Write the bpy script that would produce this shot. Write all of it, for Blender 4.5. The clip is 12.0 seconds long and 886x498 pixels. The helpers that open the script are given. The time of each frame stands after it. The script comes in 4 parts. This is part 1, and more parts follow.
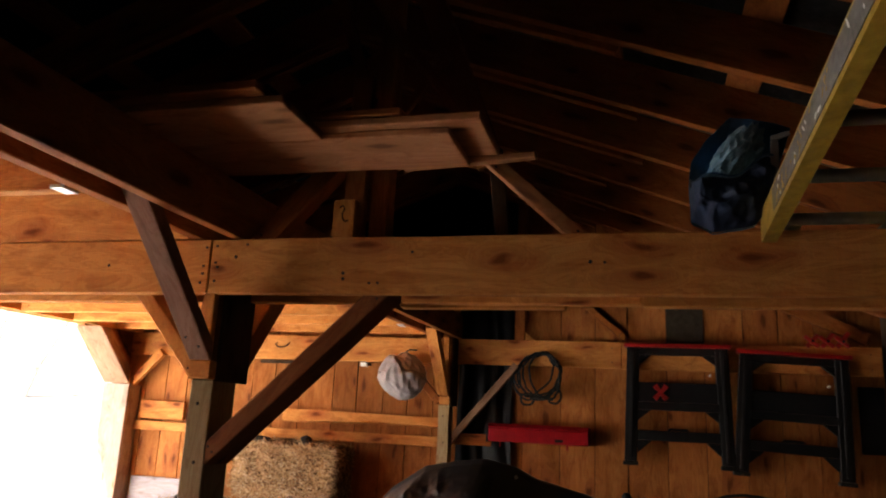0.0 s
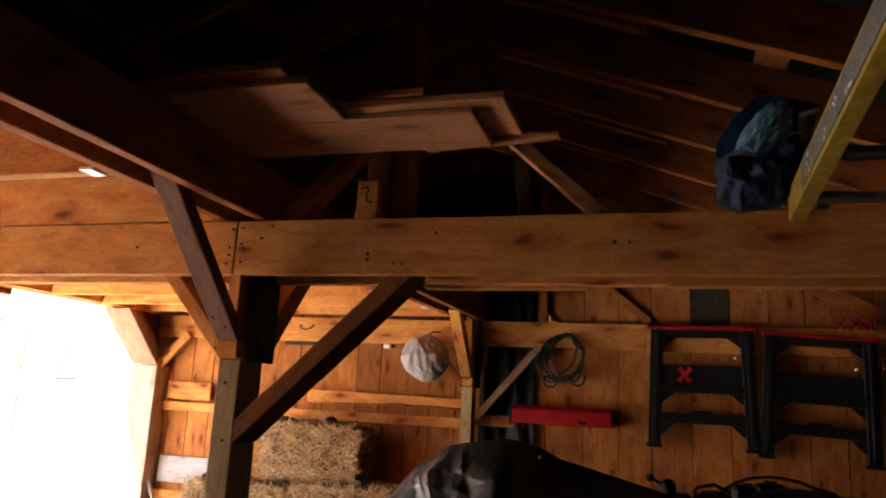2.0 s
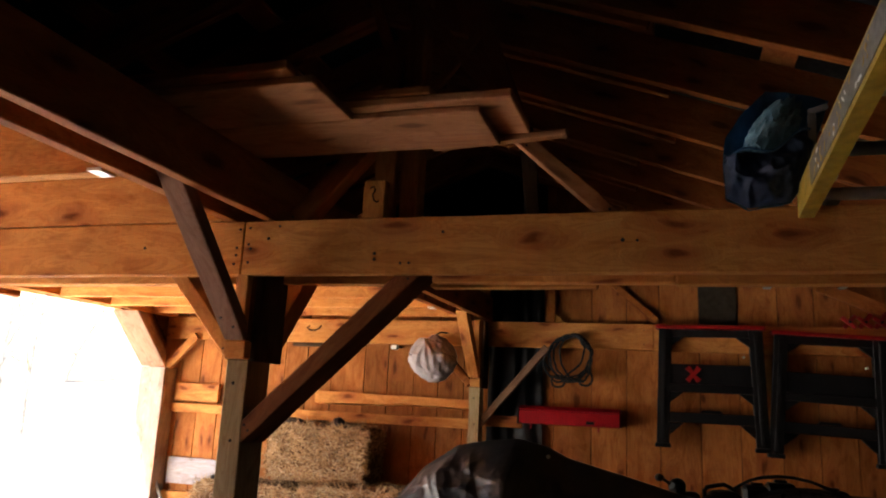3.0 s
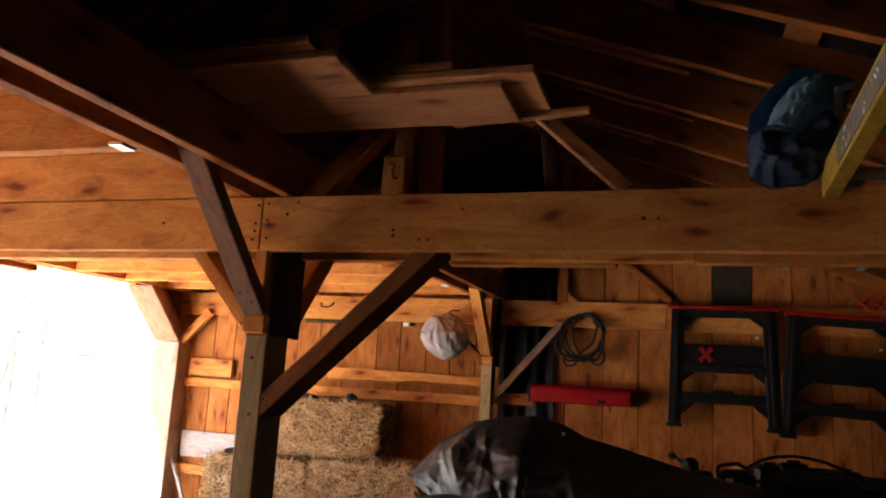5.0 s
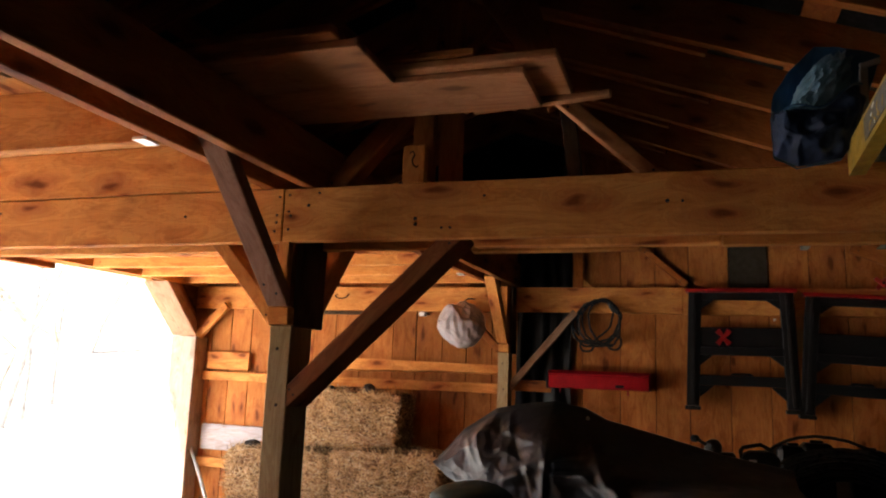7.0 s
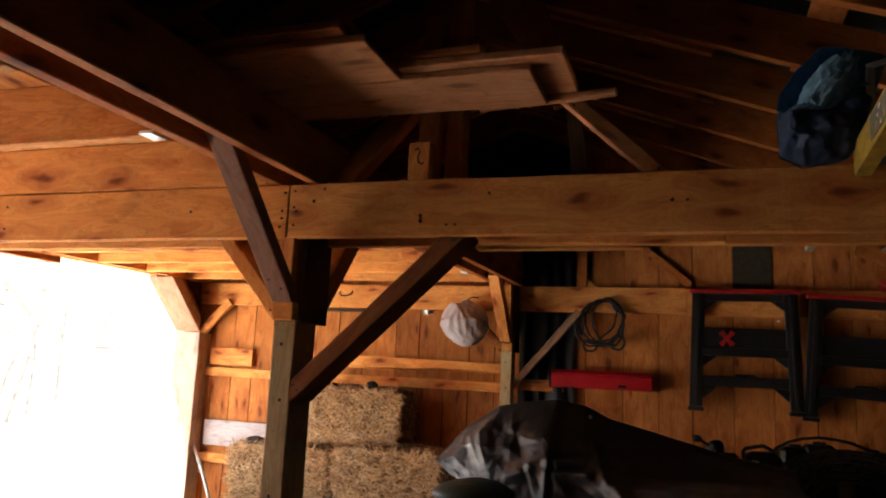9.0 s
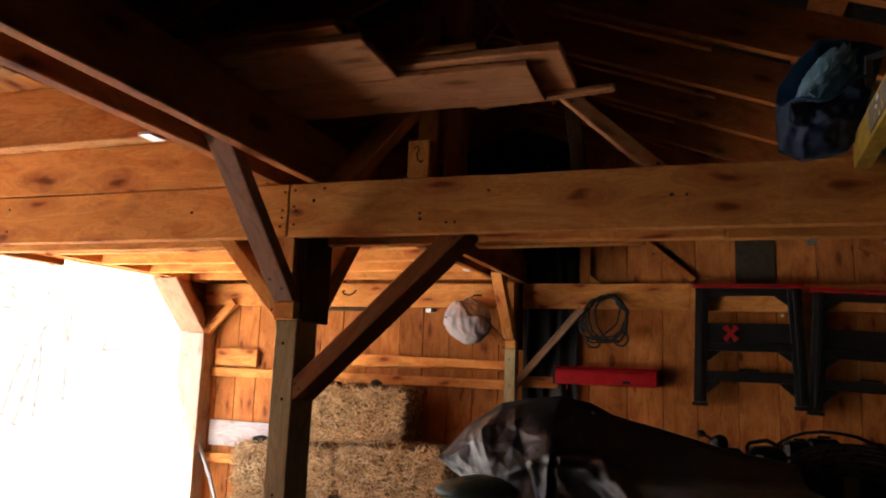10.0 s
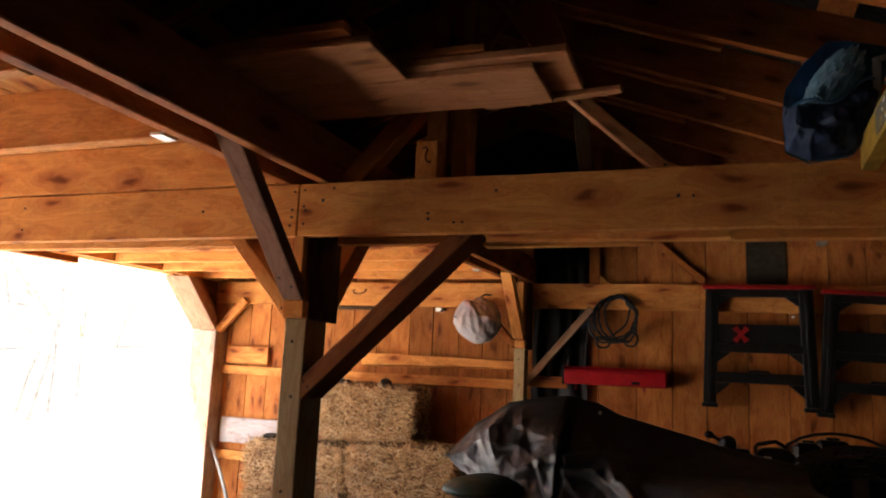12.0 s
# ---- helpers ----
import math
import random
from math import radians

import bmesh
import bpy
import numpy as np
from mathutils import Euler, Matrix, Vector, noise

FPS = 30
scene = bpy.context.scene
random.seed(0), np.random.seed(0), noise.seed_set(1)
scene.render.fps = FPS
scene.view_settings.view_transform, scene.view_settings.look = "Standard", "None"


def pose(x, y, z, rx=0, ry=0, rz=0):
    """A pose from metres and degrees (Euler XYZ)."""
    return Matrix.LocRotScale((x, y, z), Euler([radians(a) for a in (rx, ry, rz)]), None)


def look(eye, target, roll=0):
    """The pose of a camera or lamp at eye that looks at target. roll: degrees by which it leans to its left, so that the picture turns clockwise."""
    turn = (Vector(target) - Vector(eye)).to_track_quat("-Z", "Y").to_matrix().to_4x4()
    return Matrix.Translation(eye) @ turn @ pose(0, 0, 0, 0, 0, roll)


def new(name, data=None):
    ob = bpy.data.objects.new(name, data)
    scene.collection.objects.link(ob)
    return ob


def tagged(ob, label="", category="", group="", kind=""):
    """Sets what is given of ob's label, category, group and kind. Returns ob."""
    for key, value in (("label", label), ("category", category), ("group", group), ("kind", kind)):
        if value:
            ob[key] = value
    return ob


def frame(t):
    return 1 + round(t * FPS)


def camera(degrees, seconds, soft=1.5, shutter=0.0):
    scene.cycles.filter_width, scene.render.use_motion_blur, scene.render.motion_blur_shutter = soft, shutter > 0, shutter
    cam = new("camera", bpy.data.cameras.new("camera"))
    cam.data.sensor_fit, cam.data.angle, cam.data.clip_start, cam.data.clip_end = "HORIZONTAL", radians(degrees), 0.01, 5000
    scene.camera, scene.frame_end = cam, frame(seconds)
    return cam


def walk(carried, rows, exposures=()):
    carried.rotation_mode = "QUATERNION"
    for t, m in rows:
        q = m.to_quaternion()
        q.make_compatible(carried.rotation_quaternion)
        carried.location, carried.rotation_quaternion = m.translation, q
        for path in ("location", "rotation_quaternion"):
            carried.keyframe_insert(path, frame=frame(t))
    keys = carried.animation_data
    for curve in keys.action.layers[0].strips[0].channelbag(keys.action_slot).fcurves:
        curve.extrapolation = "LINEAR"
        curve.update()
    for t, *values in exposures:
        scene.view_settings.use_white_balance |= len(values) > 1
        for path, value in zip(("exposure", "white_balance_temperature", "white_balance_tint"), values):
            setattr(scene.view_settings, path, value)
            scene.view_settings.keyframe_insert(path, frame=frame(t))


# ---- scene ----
cam = camera(62.1, 12.0, soft=2.1)
PATH = [
    (0, (1.461, -2.315, 1.52), (0.949, -0.434, 1.97), 2.8),
    (0.5, (1.462, -2.308, 1.518), (0.957, -0.422, 1.95), 2.8),
    (1, (1.46, -2.309, 1.516), (0.948, -0.426, 1.953), 2.6),
    (1.5, (1.456, -2.31, 1.509), (0.911, -0.43, 1.917), 2.5),
    (2, (1.457, -2.319, 1.508), (0.887, -0.445, 1.912), 3.0),
    (2.5, (1.456, -2.313, 1.496), (0.87, -0.441, 1.887), 3.0),
    (3, (1.454, -2.314, 1.501), (0.867, -0.446, 1.908), 2.8),
    (5, (1.42, -2.32, 1.494), (0.81, -0.448, 1.843), 3.4),
    (5.5, (1.412, -2.323, 1.482), (0.809, -0.443, 1.801), 3.5),
    (6, (1.404, -2.331, 1.481), (0.78, -0.458, 1.803), 3.6),
    (6.5, (1.385, -2.334, 1.483), (0.744, -0.469, 1.816), 2.8),
    (7, (1.373, -2.337, 1.483), (0.742, -0.467, 1.804), 2.2),
    (9, (1.372, -2.341, 1.474), (0.731, -0.473, 1.793), 2.8),
    (9.5, (1.375, -2.335, 1.476), (0.727, -0.468, 1.785), 2.4),
    (10, (1.386, -2.337, 1.472), (0.734, -0.472, 1.786), 2.2),
    (10.5, (1.392, -2.346, 1.473), (0.72, -0.489, 1.791), 2.4),
    (11, (1.396, -2.35, 1.47), (0.733, -0.489, 1.782), 2.7),
    (11.5, (1.404, -2.351, 1.472), (0.734, -0.492, 1.78), 2.6),
    (12, (1.406, -2.351, 1.471), (0.724, -0.497, 1.782), 2.6),
]
walk(cam, [(t, look(eye, target, roll)) for t, eye, target, roll in PATH], exposures=[(0, 3.5, 6650, 10), (12, 3.5, 6650, 10)])

# ---- light ----
world = bpy.data.worlds.new("world")
scene.world = world
world.use_nodes = True
wn = world.node_tree.nodes
sky = wn.new("ShaderNodeTexSky")
sky.sky_type = 'NISHITA'
sky.sun_disc = False
sky.sun_elevation = radians(55)
sky.sun_rotation = radians(207)
sky.air_density = 1.0
sky.dust_density = 2.0
wn["Background"].inputs["Strength"].default_value = 0.11
world.node_tree.links.new(sky.outputs[0], wn["Background"].inputs["Color"])
sun_data = bpy.data.lights.new("sun", 'SUN')
sun_data.energy = 5.0
sun_data.angle = radians(4)
sun_data.color = (1.0, 0.95, 0.88)
sun = new("sun", sun_data)
sun.matrix_basis = look((-2.5, -5, 8), (0, 0, 0))


# ---- materials ----
def material(name, rough=0.7, spec=0.3, metal=0.0):
    m = bpy.data.materials.new(name)
    m.use_nodes = True
    b = m.node_tree.nodes["Principled BSDF"]
    b.inputs["Roughness"].default_value = rough
    b.inputs["Specular IOR Level"].default_value = spec
    b.inputs["Metallic"].default_value = metal
    return m, m.node_tree.nodes, m.node_tree.links, b


def math_node(n, l, op, a, b=None, clamp=False):
    k = n.new("ShaderNodeMath")
    k.operation = op
    k.use_clamp = clamp
    for i, v in enumerate((a, b)):
        if v is None:
            continue
        if isinstance(v, (int, float)):
            k.inputs[i].default_value = v
        else:
            l.new(v, k.inputs[i])
    return k.outputs[0]


def mix_node(n, l, fac, a, b, mode='MIX'):
    k = n.new("ShaderNodeMix")
    k.data_type = 'RGBA'
    k.blend_type = mode
    for sock, v in ((k.inputs["Factor"], fac), (k.inputs[6], a), (k.inputs[7], b)):
        if isinstance(v, (int, float)):
            sock.default_value = v
        elif isinstance(v, tuple):
            sock.default_value = (*v, 1) if len(v) == 3 else v
        else:
            l.new(v, sock)
    return k.outputs[2]


def ramp_node(n, l, v, stops):
    k = n.new("ShaderNodeValToRGB")
    e = k.color_ramp.elements
    while len(e) < len(stops):
        e.new(0.5)
    for el, (p, c) in zip(e, stops):
        el.position = p
        el.color = (*c, 1) if len(c) == 3 else c
    l.new(v, k.inputs[0])
    return k.outputs[0]


def noise_node(n, l, vec, scale, detail=4.0, rough=0.55, dist=0.0):
    k = n.new("ShaderNodeTexNoise")
    k.inputs["Scale"].default_value = scale
    k.inputs["Detail"].default_value = detail
    k.inputs["Roughness"].default_value = rough
    k.inputs["Distortion"].default_value = dist
    l.new(vec, k.inputs["Vector"])
    return k.outputs["Fac"]


def bump_node(n, l, h, strength, distance, b, under=None):
    k = n.new("ShaderNodeBump")
    k.inputs["Strength"].default_value = strength
    k.inputs["Distance"].default_value = distance
    l.new(h, k.inputs["Height"])
    if under is not None:
        l.new(under, k.inputs["Normal"])
    l.new(k.outputs[0], b.inputs["Normal"])
    return k.outputs[0]


def local_vec(n, l, scale=(1, 1, 1), spread=37.0):
    """Object coordinates, shifted by a chance amount for each object."""
    tc = n.new("ShaderNodeTexCoord")
    info = n.new("ShaderNodeObjectInfo")
    sh = math_node(n, l, 'MULTIPLY', info.outputs["Random"], spread)
    comb = n.new("ShaderNodeCombineXYZ")
    for i in range(3):
        l.new(sh, comb.inputs[i])
    add = n.new("ShaderNodeVectorMath")
    add.operation = 'ADD'
    l.new(tc.outputs["Object"], add.inputs[0])
    l.new(comb.outputs[0], add.inputs[1])
    mp = n.new("ShaderNodeMapping")
    mp.inputs["Scale"].default_value = scale
    l.new(add.outputs[0], mp.inputs["Vector"])
    return mp.outputs[0], info.outputs["Random"], add.outputs[0]


def wood(name, light, dark, knot, knots=0.5, saw=0.5, rough=0.78, stain=0.3, vary=0.25):
    """Sawn timber with the grain along the piece's own x."""
    m, n, l, b = material(name, rough, 0.06)
    vec, rnd, raw = local_vec(n, l, (1.1, 6.5, 6.5))
    # knots with a dark heart and a reddish halo
    kv, _, _ = local_vec(n, l, (2.2, 6.5, 6.5), 53.0)
    wob = n.new("ShaderNodeTexNoise")
    wob.inputs["Scale"].default_value = 2.0
    l.new(kv, wob.inputs["Vector"])
    wv = n.new("ShaderNodeVectorMath")
    wv.operation = 'MULTIPLY_ADD'
    l.new(wob.outputs["Color"], wv.inputs[0])
    wv.inputs[1].default_value = (0.4, 0.4, 0.4)
    l.new(kv, wv.inputs[2])
    xyz = n.new("ShaderNodeSeparateXYZ")
    l.new(wv.outputs[0], xyz.inputs[0])
    flat = n.new("ShaderNodeCombineXYZ")
    l.new(xyz.outputs[0], flat.inputs[0])
    l.new(math_node(n, l, 'ADD', xyz.outputs[1], xyz.outputs[2]), flat.inputs[1])
    vor = n.new("ShaderNodeTexVoronoi")
    vor.voronoi_dimensions = '2D'
    vor.inputs["Scale"].default_value = 1.0
    l.new(flat.outputs[0], vor.inputs["Vector"])
    sep = n.new("ShaderNodeSeparateColor")
    l.new(vor.outputs["Color"], sep.inputs[0])
    some = math_node(n, l, 'LESS_THAN', sep.outputs[0], knots)
    halo = ramp_node(n, l, vor.outputs["Distance"], [(0.05, (1, 1, 1)), (0.40, (0, 0, 0))])
    heart = ramp_node(n, l, vor.outputs["Distance"], [(0.05, (1, 1, 1)), (0.13, (0, 0, 0))])
    bend = n.new("ShaderNodeCombineXYZ")
    swirl = math_node(n, l, 'MULTIPLY', math_node(n, l, 'MULTIPLY', halo, some), 0.9)
    l.new(swirl, bend.inputs[1])
    l.new(swirl, bend.inputs[2])
    bent = n.new("ShaderNodeVectorMath")
    bent.operation = 'ADD'
    l.new(vec, bent.inputs[0])
    l.new(bend.outputs[0], bent.inputs[1])
    grain = noise_node(n, l, bent.outputs[0], 1.7, 6.0, 0.6, 1.4)
    fine, _, _ = local_vec(n, l, (3.0, 60.0, 60.0))
    fibre = noise_node(n, l, fine, 2.2, 4.0, 0.6)
    col = ramp_node(n, l, grain, [(0.28, dark), (0.55, light), (0.75, tuple(c * 0.9 for c in light))])
    col = mix_node(n, l, 0.1, col, ramp_node(n, l, fibre, [(0.3, (0.45, 0.42, 0.4)), (0.65, (1, 1, 1))]), 'MULTIPLY')
    # growth lines that flow round the knots
    rings = math_node(n, l, 'SINE', math_node(n, l, 'MULTIPLY', grain, 58.0))
    col = mix_node(n, l, 0.42, col, ramp_node(n, l, math_node(n, l, 'ADD', math_node(n, l, 'MULTIPLY', rings, 0.5), 0.5), [(0.0, (0.66, 0.50, 0.40)), (0.45, (1, 1, 1))]), 'MULTIPLY')
    # broad stains and weathering
    big, _, _ = local_vec(n, l, (1.3, 2.2, 2.2))
    st = noise_node(n, l, big, 1.7, 3.0, 0.6, 0.6)
    col = mix_node(n, l, stain, col, ramp_node(n, l, st, [(0.32, (0.5, 0.42, 0.36)), (0.6, (1, 1, 1))]), 'MULTIPLY')
    col = mix_node(n, l, math_node(n, l, 'MULTIPLY', math_node(n, l, 'MULTIPLY', halo, some), 0.7), col, tuple(k * 2.2 for k in knot))
    col = mix_node(n, l, math_node(n, l, 'MULTIPLY', math_node(n, l, 'MULTIPLY', heart, some), 0.85), col, knot)
    # each piece a little lighter or darker
    hsv = n.new("ShaderNodeHueSaturation")
    mottle, _, _ = local_vec(n, l, (4.0, 9.0, 9.0), 71.0)
    mt = noise_node(n, l, mottle, 1.1, 3.0, 0.55, 1.1)
    col = mix_node(n, l, 0.5, col, ramp_node(n, l, mt, [(0.30, (0.52, 0.34, 0.25)), (0.48, (1, 1, 1)), (0.75, (1.0, 0.94, 0.88))]), 'MULTIPLY')
    kerf, _, _ = local_vec(n, l, (70.0, 1.2, 1.2), 19.0)
    kf = noise_node(n, l, kerf, 1.5, 3.0, 0.6, 0.3)
    col = mix_node(n, l, min(1.0, saw * 0.3), col, ramp_node(n, l, kf, [(0.35, (0.72, 0.68, 0.64)), (0.6, (1, 1, 1))]), 'MULTIPLY')
    l.new(col, hsv.inputs["Color"])
    l.new(math_node(n, l, 'ADD', math_node(n, l, 'MULTIPLY', rnd, vary), 1 - vary * 0.6), hsv.inputs["Value"])
    l.new(hsv.outputs[0], b.inputs["Base Color"])
    # saw kerfs across the piece
    wave = n.new("ShaderNodeTexWave")
    wave.wave_type, wave.bands_direction = 'BANDS', 'X'
    wave.inputs["Scale"].default_value = 30.0
    wave.inputs["Distortion"].default_value = 9.0
    wave.inputs["Detail"].default_value = 2.0
    wave.inputs["Detail Scale"].default_value = 0.8
    tilt = n.new("ShaderNodeMapping")
    tilt.inputs["Rotation"].default_value = (0, radians(19), radians(19))
    l.new(raw, tilt.inputs["Vector"])
    l.new(tilt.outputs[0], wave.inputs["Vector"])
    first = bump_node(n, l, fibre, 0.12, 0.002, b)
    patch = ramp_node(n, l, st, [(0.35, (0, 0, 0)), (0.65, (1, 1, 1))])
    bump_node(n, l, math_node(n, l, 'MULTIPLY', wave.outputs["Fac"], patch), saw * 0.32, 0.002, b, first)
    return m


PINE = wood("pine", (0.72, 0.318, 0.090), (0.55, 0.198, 0.047), (0.16, 0.042, 0.014), 0.8, 0.6)
PINE_WALL = wood("pine_siding", (0.46, 0.176, 0.050), (0.32, 0.103, 0.026), (0.11, 0.032, 0.012), 0.5, 0.2, stain=0.55, vary=0.45)
PINE_DARK = wood("aged_pine", (0.41, 0.145, 0.040), (0.29, 0.092, 0.024), (0.09, 0.028, 0.012), 0.7, 0.15)
PINE_PALE = wood("pale_plank", (0.54, 0.245, 0.115), (0.41, 0.17, 0.075), (0.16, 0.07, 0.03), 0.35, 0.2)
TREATED = wood("treated_wood", (0.40, 0.30, 0.165), (0.31, 0.225, 0.115), (0.12, 0.08, 0.04), 0.12, 0.06, stain=0.15)
GREYED = wood("weathered_wood", (0.27, 0.140, 0.093), (0.19, 0.095, 0.062), (0.08, 0.05, 0.035), 0.3, 0.1)
# jamb pine made paler: the overexposed daylight on it is in the colour
JAMB_WOOD = wood("glare_pale_pine", (0.46, 0.36, 0.285), (0.38, 0.28, 0.21), (0.30, 0.16, 0.09), 0.4, 0.1)
# near-black boards: bounce is cut and shade deepened through their colour
SHADE_BOARD = wood("shade_boards", (0.085, 0.05, 0.03), (0.05, 0.03, 0.018), (0.02, 0.012, 0.008), 0.5, 0.1)
# darker pine for the main brace, its shade put into the colour
BRACE_WOOD = wood("shaded_pine", (0.24, 0.092, 0.036), (0.17, 0.06, 0.023), (0.06, 0.02, 0.01), 0.5, 0.15)
WEATHERED_PINE = wood("weathered_pine", (0.27, 0.16, 0.10), (0.20, 0.113, 0.066), (0.16, 0.075, 0.04), 0.4, 0.2)
WHITEWASH = wood("whitewashed_wood", (0.50, 0.46, 0.45), (0.36, 0.33, 0.32), (0.25, 0.20, 0.18), 0.3, 0.2)


def plain(name, colour, rough=0.5, spec=0.4, metal=0.0, amount=0.25, scale=9.0, bump=0.15, dist=0.003):
    """A surface of one colour with dirt and fine relief."""
    m, n, l, b = material(name, rough, spec, metal)
    vec, rnd, raw = local_vec(n, l)
    a = noise_node(n, l, vec, scale, 5.0, 0.6)
    c = ramp_node(n, l, a, [(0.3, tuple(k * (1 - amount) for k in colour)), (0.7, tuple(min(1, k * (1 + amount * 0.6)) for k in colour))])
    l.new(c, b.inputs["Base Color"])
    r = ramp_node(n, l, noise_node(n, l, vec, scale * 3, 3.0), [(0.3, (rough * 0.8,) * 3), (0.7, (min(1, rough * 1.2),) * 3)])
    l.new(r, b.inputs["Roughness"])
    bump_node(n, l, noise_node(n, l, vec, scale * 9, 3.0), bump, dist, b)
    return m


NAIL = plain("nail_steel", (0.035, 0.028, 0.025), 0.6, 0.4, 0.5)
GALV = plain("galvanised", (0.75, 0.76, 0.78), 0.45, 0.5, 0.2)
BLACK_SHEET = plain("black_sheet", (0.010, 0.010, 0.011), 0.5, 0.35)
TARP = plain("grey_tarp", (0.034, 0.031, 0.0325), 0.50, 0.5, 0.0, 0.10, 6.0, 0.10)
BLACK_PLASTIC = plain("black_plastic", (0.009, 0.0085, 0.009), 0.5, 0.22)
RED_PAINT = plain("red_enamel", (0.28, 0.003, 0.009), 0.42, 0.25)
RED_PLASTIC = plain("red_plastic", (0.34, 0.008, 0.008), 0.4, 0.45)
RUBBER = plain("black_rubber", (0.010, 0.0095, 0.0095), 0.55, 0.25)
HOSE = plain("worn_hose_rubber", (0.03, 0.03, 0.033), 0.3, 0.55)
GREEN_CANVAS = plain("green_vinyl", (0.018, 0.034, 0.022), 0.6, 0.35)
TAN = plain("tan_foam", (0.22, 0.14, 0.06), 0.8, 0.2)
BLUE_BAG = plain("blue_plastic", (0.040, 0.125, 0.25), 0.4, 0.5, 0.0, 0.45, 14.0, 0.3)
BLUE_DARK = plain("violet_blue_plastic", (0.045, 0.068, 0.135), 0.5, 0.4, 0.0, 0.45, 14.0, 0.3)
BLUE_PALE = plain("pale_blue_plastic", (0.15, 0.27, 0.35), 0.4, 0.5, 0.0, 0.5, 20.0, 0.4)
WHITE_BAG = plain("white_cloth", (0.37, 0.325, 0.325), 0.75, 0.2, 0.0, 0.2, 14.0, 0.4)
YELLOW = plain("yellow_fibreglass", (0.34, 0.205, 0.026), 0.5, 0.4, 0.0, 0.4, 16.0, 0.2)
LABEL_GREY = plain("grey_label", (0.13, 0.12, 0.115), 0.55, 0.3, 0.0, 0.35, 18.0)
ALU = plain("aluminium", (0.30, 0.30, 0.30), 0.42, 0.5, 0.8)
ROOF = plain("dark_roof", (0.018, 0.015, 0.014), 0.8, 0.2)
EARTH = plain("dirt_floor", (0.10, 0.07, 0.042), 0.95, 0.1, 0.0, 0.4, 4.0, 0.6, 0.02)
BARK = plain("pale_bark", (0.43, 0.385, 0.32), 0.9, 0.1, 0.0, 0.4, 6.0, 0.8, 0.02)
CONDUIT = plain("grey_conduit", (0.38, 0.37, 0.36), 0.5, 0.4)
INK = plain("marker_ink", (0.02, 0.012, 0.01), 0.8, 0.2)


def straw_material():
    m, n, l, b = material("straw", 0.7, 0.25)
    geo = n.new("ShaderNodeNewGeometry")
    vec, rnd, raw = local_vec(n, l)
    pick = ramp_node(n, l, geo.outputs["Random Per Island"], [(0.0, (0.17, 0.080, 0.032)), (0.35, (0.44, 0.24, 0.092)), (0.75, (0.60, 0.37, 0.16)), (1.0, (0.68, 0.50, 0.29))])
    blot = ramp_node(n, l, noise_node(n, l, vec, 7.0, 3.0), [(0.3, (0.55, 0.5, 0.45)), (0.6, (1, 1, 1))])
    l.new(mix_node(n, l, 0.7, pick, blot, 'MULTIPLY'), b.inputs["Base Color"])
    return m


def ground_material():
    """Snowy yard round the barn, brown leaf litter under the woods beyond."""
    m, n, l, b = material("yard_and_woods", 0.95, 0.1)
    tc = n.new("ShaderNodeTexCoord")
    fine = noise_node(n, l, tc.outputs["Object"], 0.9, 5.0, 0.6)
    wide = noise_node(n, l, tc.outputs["Object"], 0.16, 4.0, 0.6)
    ln = n.new("ShaderNodeVectorMath")
    ln.operation = 'LENGTH'
    l.new(tc.outputs["Object"], ln.inputs[0])
    edge = math_node(n, l, 'ADD', ln.outputs["Value"], math_node(n, l, 'MULTIPLY', math_node(n, l, 'SUBTRACT', wide, 0.5), 9.0))
    woods = math_node(n, l, 'DIVIDE', math_node(n, l, 'SUBTRACT', edge, 8.0), 2.5, True)
    snow = ramp_node(n, l, fine, [(0.3, (0.70, 0.67, 0.62)), (0.7, (0.84, 0.82, 0.79))])
    litter = ramp_node(n, l, fine, [(0.3, (0.14, 0.115, 0.085)), (0.7, (0.25, 0.21, 0.165))])
    l.new(mix_node(n, l, woods, snow, litter), b.inputs["Base Color"])
    bump_node(n, l, fine, 0.5, 0.04, b)
    return m


FIELD = ground_material()
STRAW = straw_material()
CHAFF = plain("old_chaff", (0.055, 0.042, 0.034), 0.9, 0.1, 0.0, 0.6, 40.0, 0.9, 0.01)
STRAW_CORE = plain("packed_straw", (0.13, 0.066, 0.024), 0.9, 0.1, 0.0, 0.5, 25.0, 0.9, 0.02)


# ---- building blocks ----
def world_of(o):
    return o.matrix_basis if o.parent is None else world_of(o.parent) @ o.matrix_parent_inverse @ o.matrix_basis


def place(ob, m, parent=None):
    ob.matrix_basis = m
    if parent is not None:
        ob.parent = parent
        ob.matrix_parent_inverse = world_of(parent).inverted()
    return ob


def thing(name, loc, label="", category="", group="", kind=""):
    ob = new(name)
    ob.empty_display_size = 0.1
    ob.matrix_basis = Matrix.Translation(loc)
    return tagged(ob, label, category, group, kind)


def mesh_of(name, bm, mat, smooth=False):
    me = bpy.data.meshes.new(name)
    bmesh.ops.recalc_face_normals(bm, faces=bm.faces)
    bm.to_mesh(me)
    bm.free()
    me.materials.append(mat)
    if smooth:
        me.polygons.foreach_set("use_smooth", [True] * len(me.polygons))
    return me


def part(name, bm, mat, parent=None, label="", m=None, smooth=False):
    ob = new(name, mesh_of(name, bm, mat, smooth))
    place(ob, m if m is not None else Matrix.Identity(4), parent)
    return tagged(ob, label)


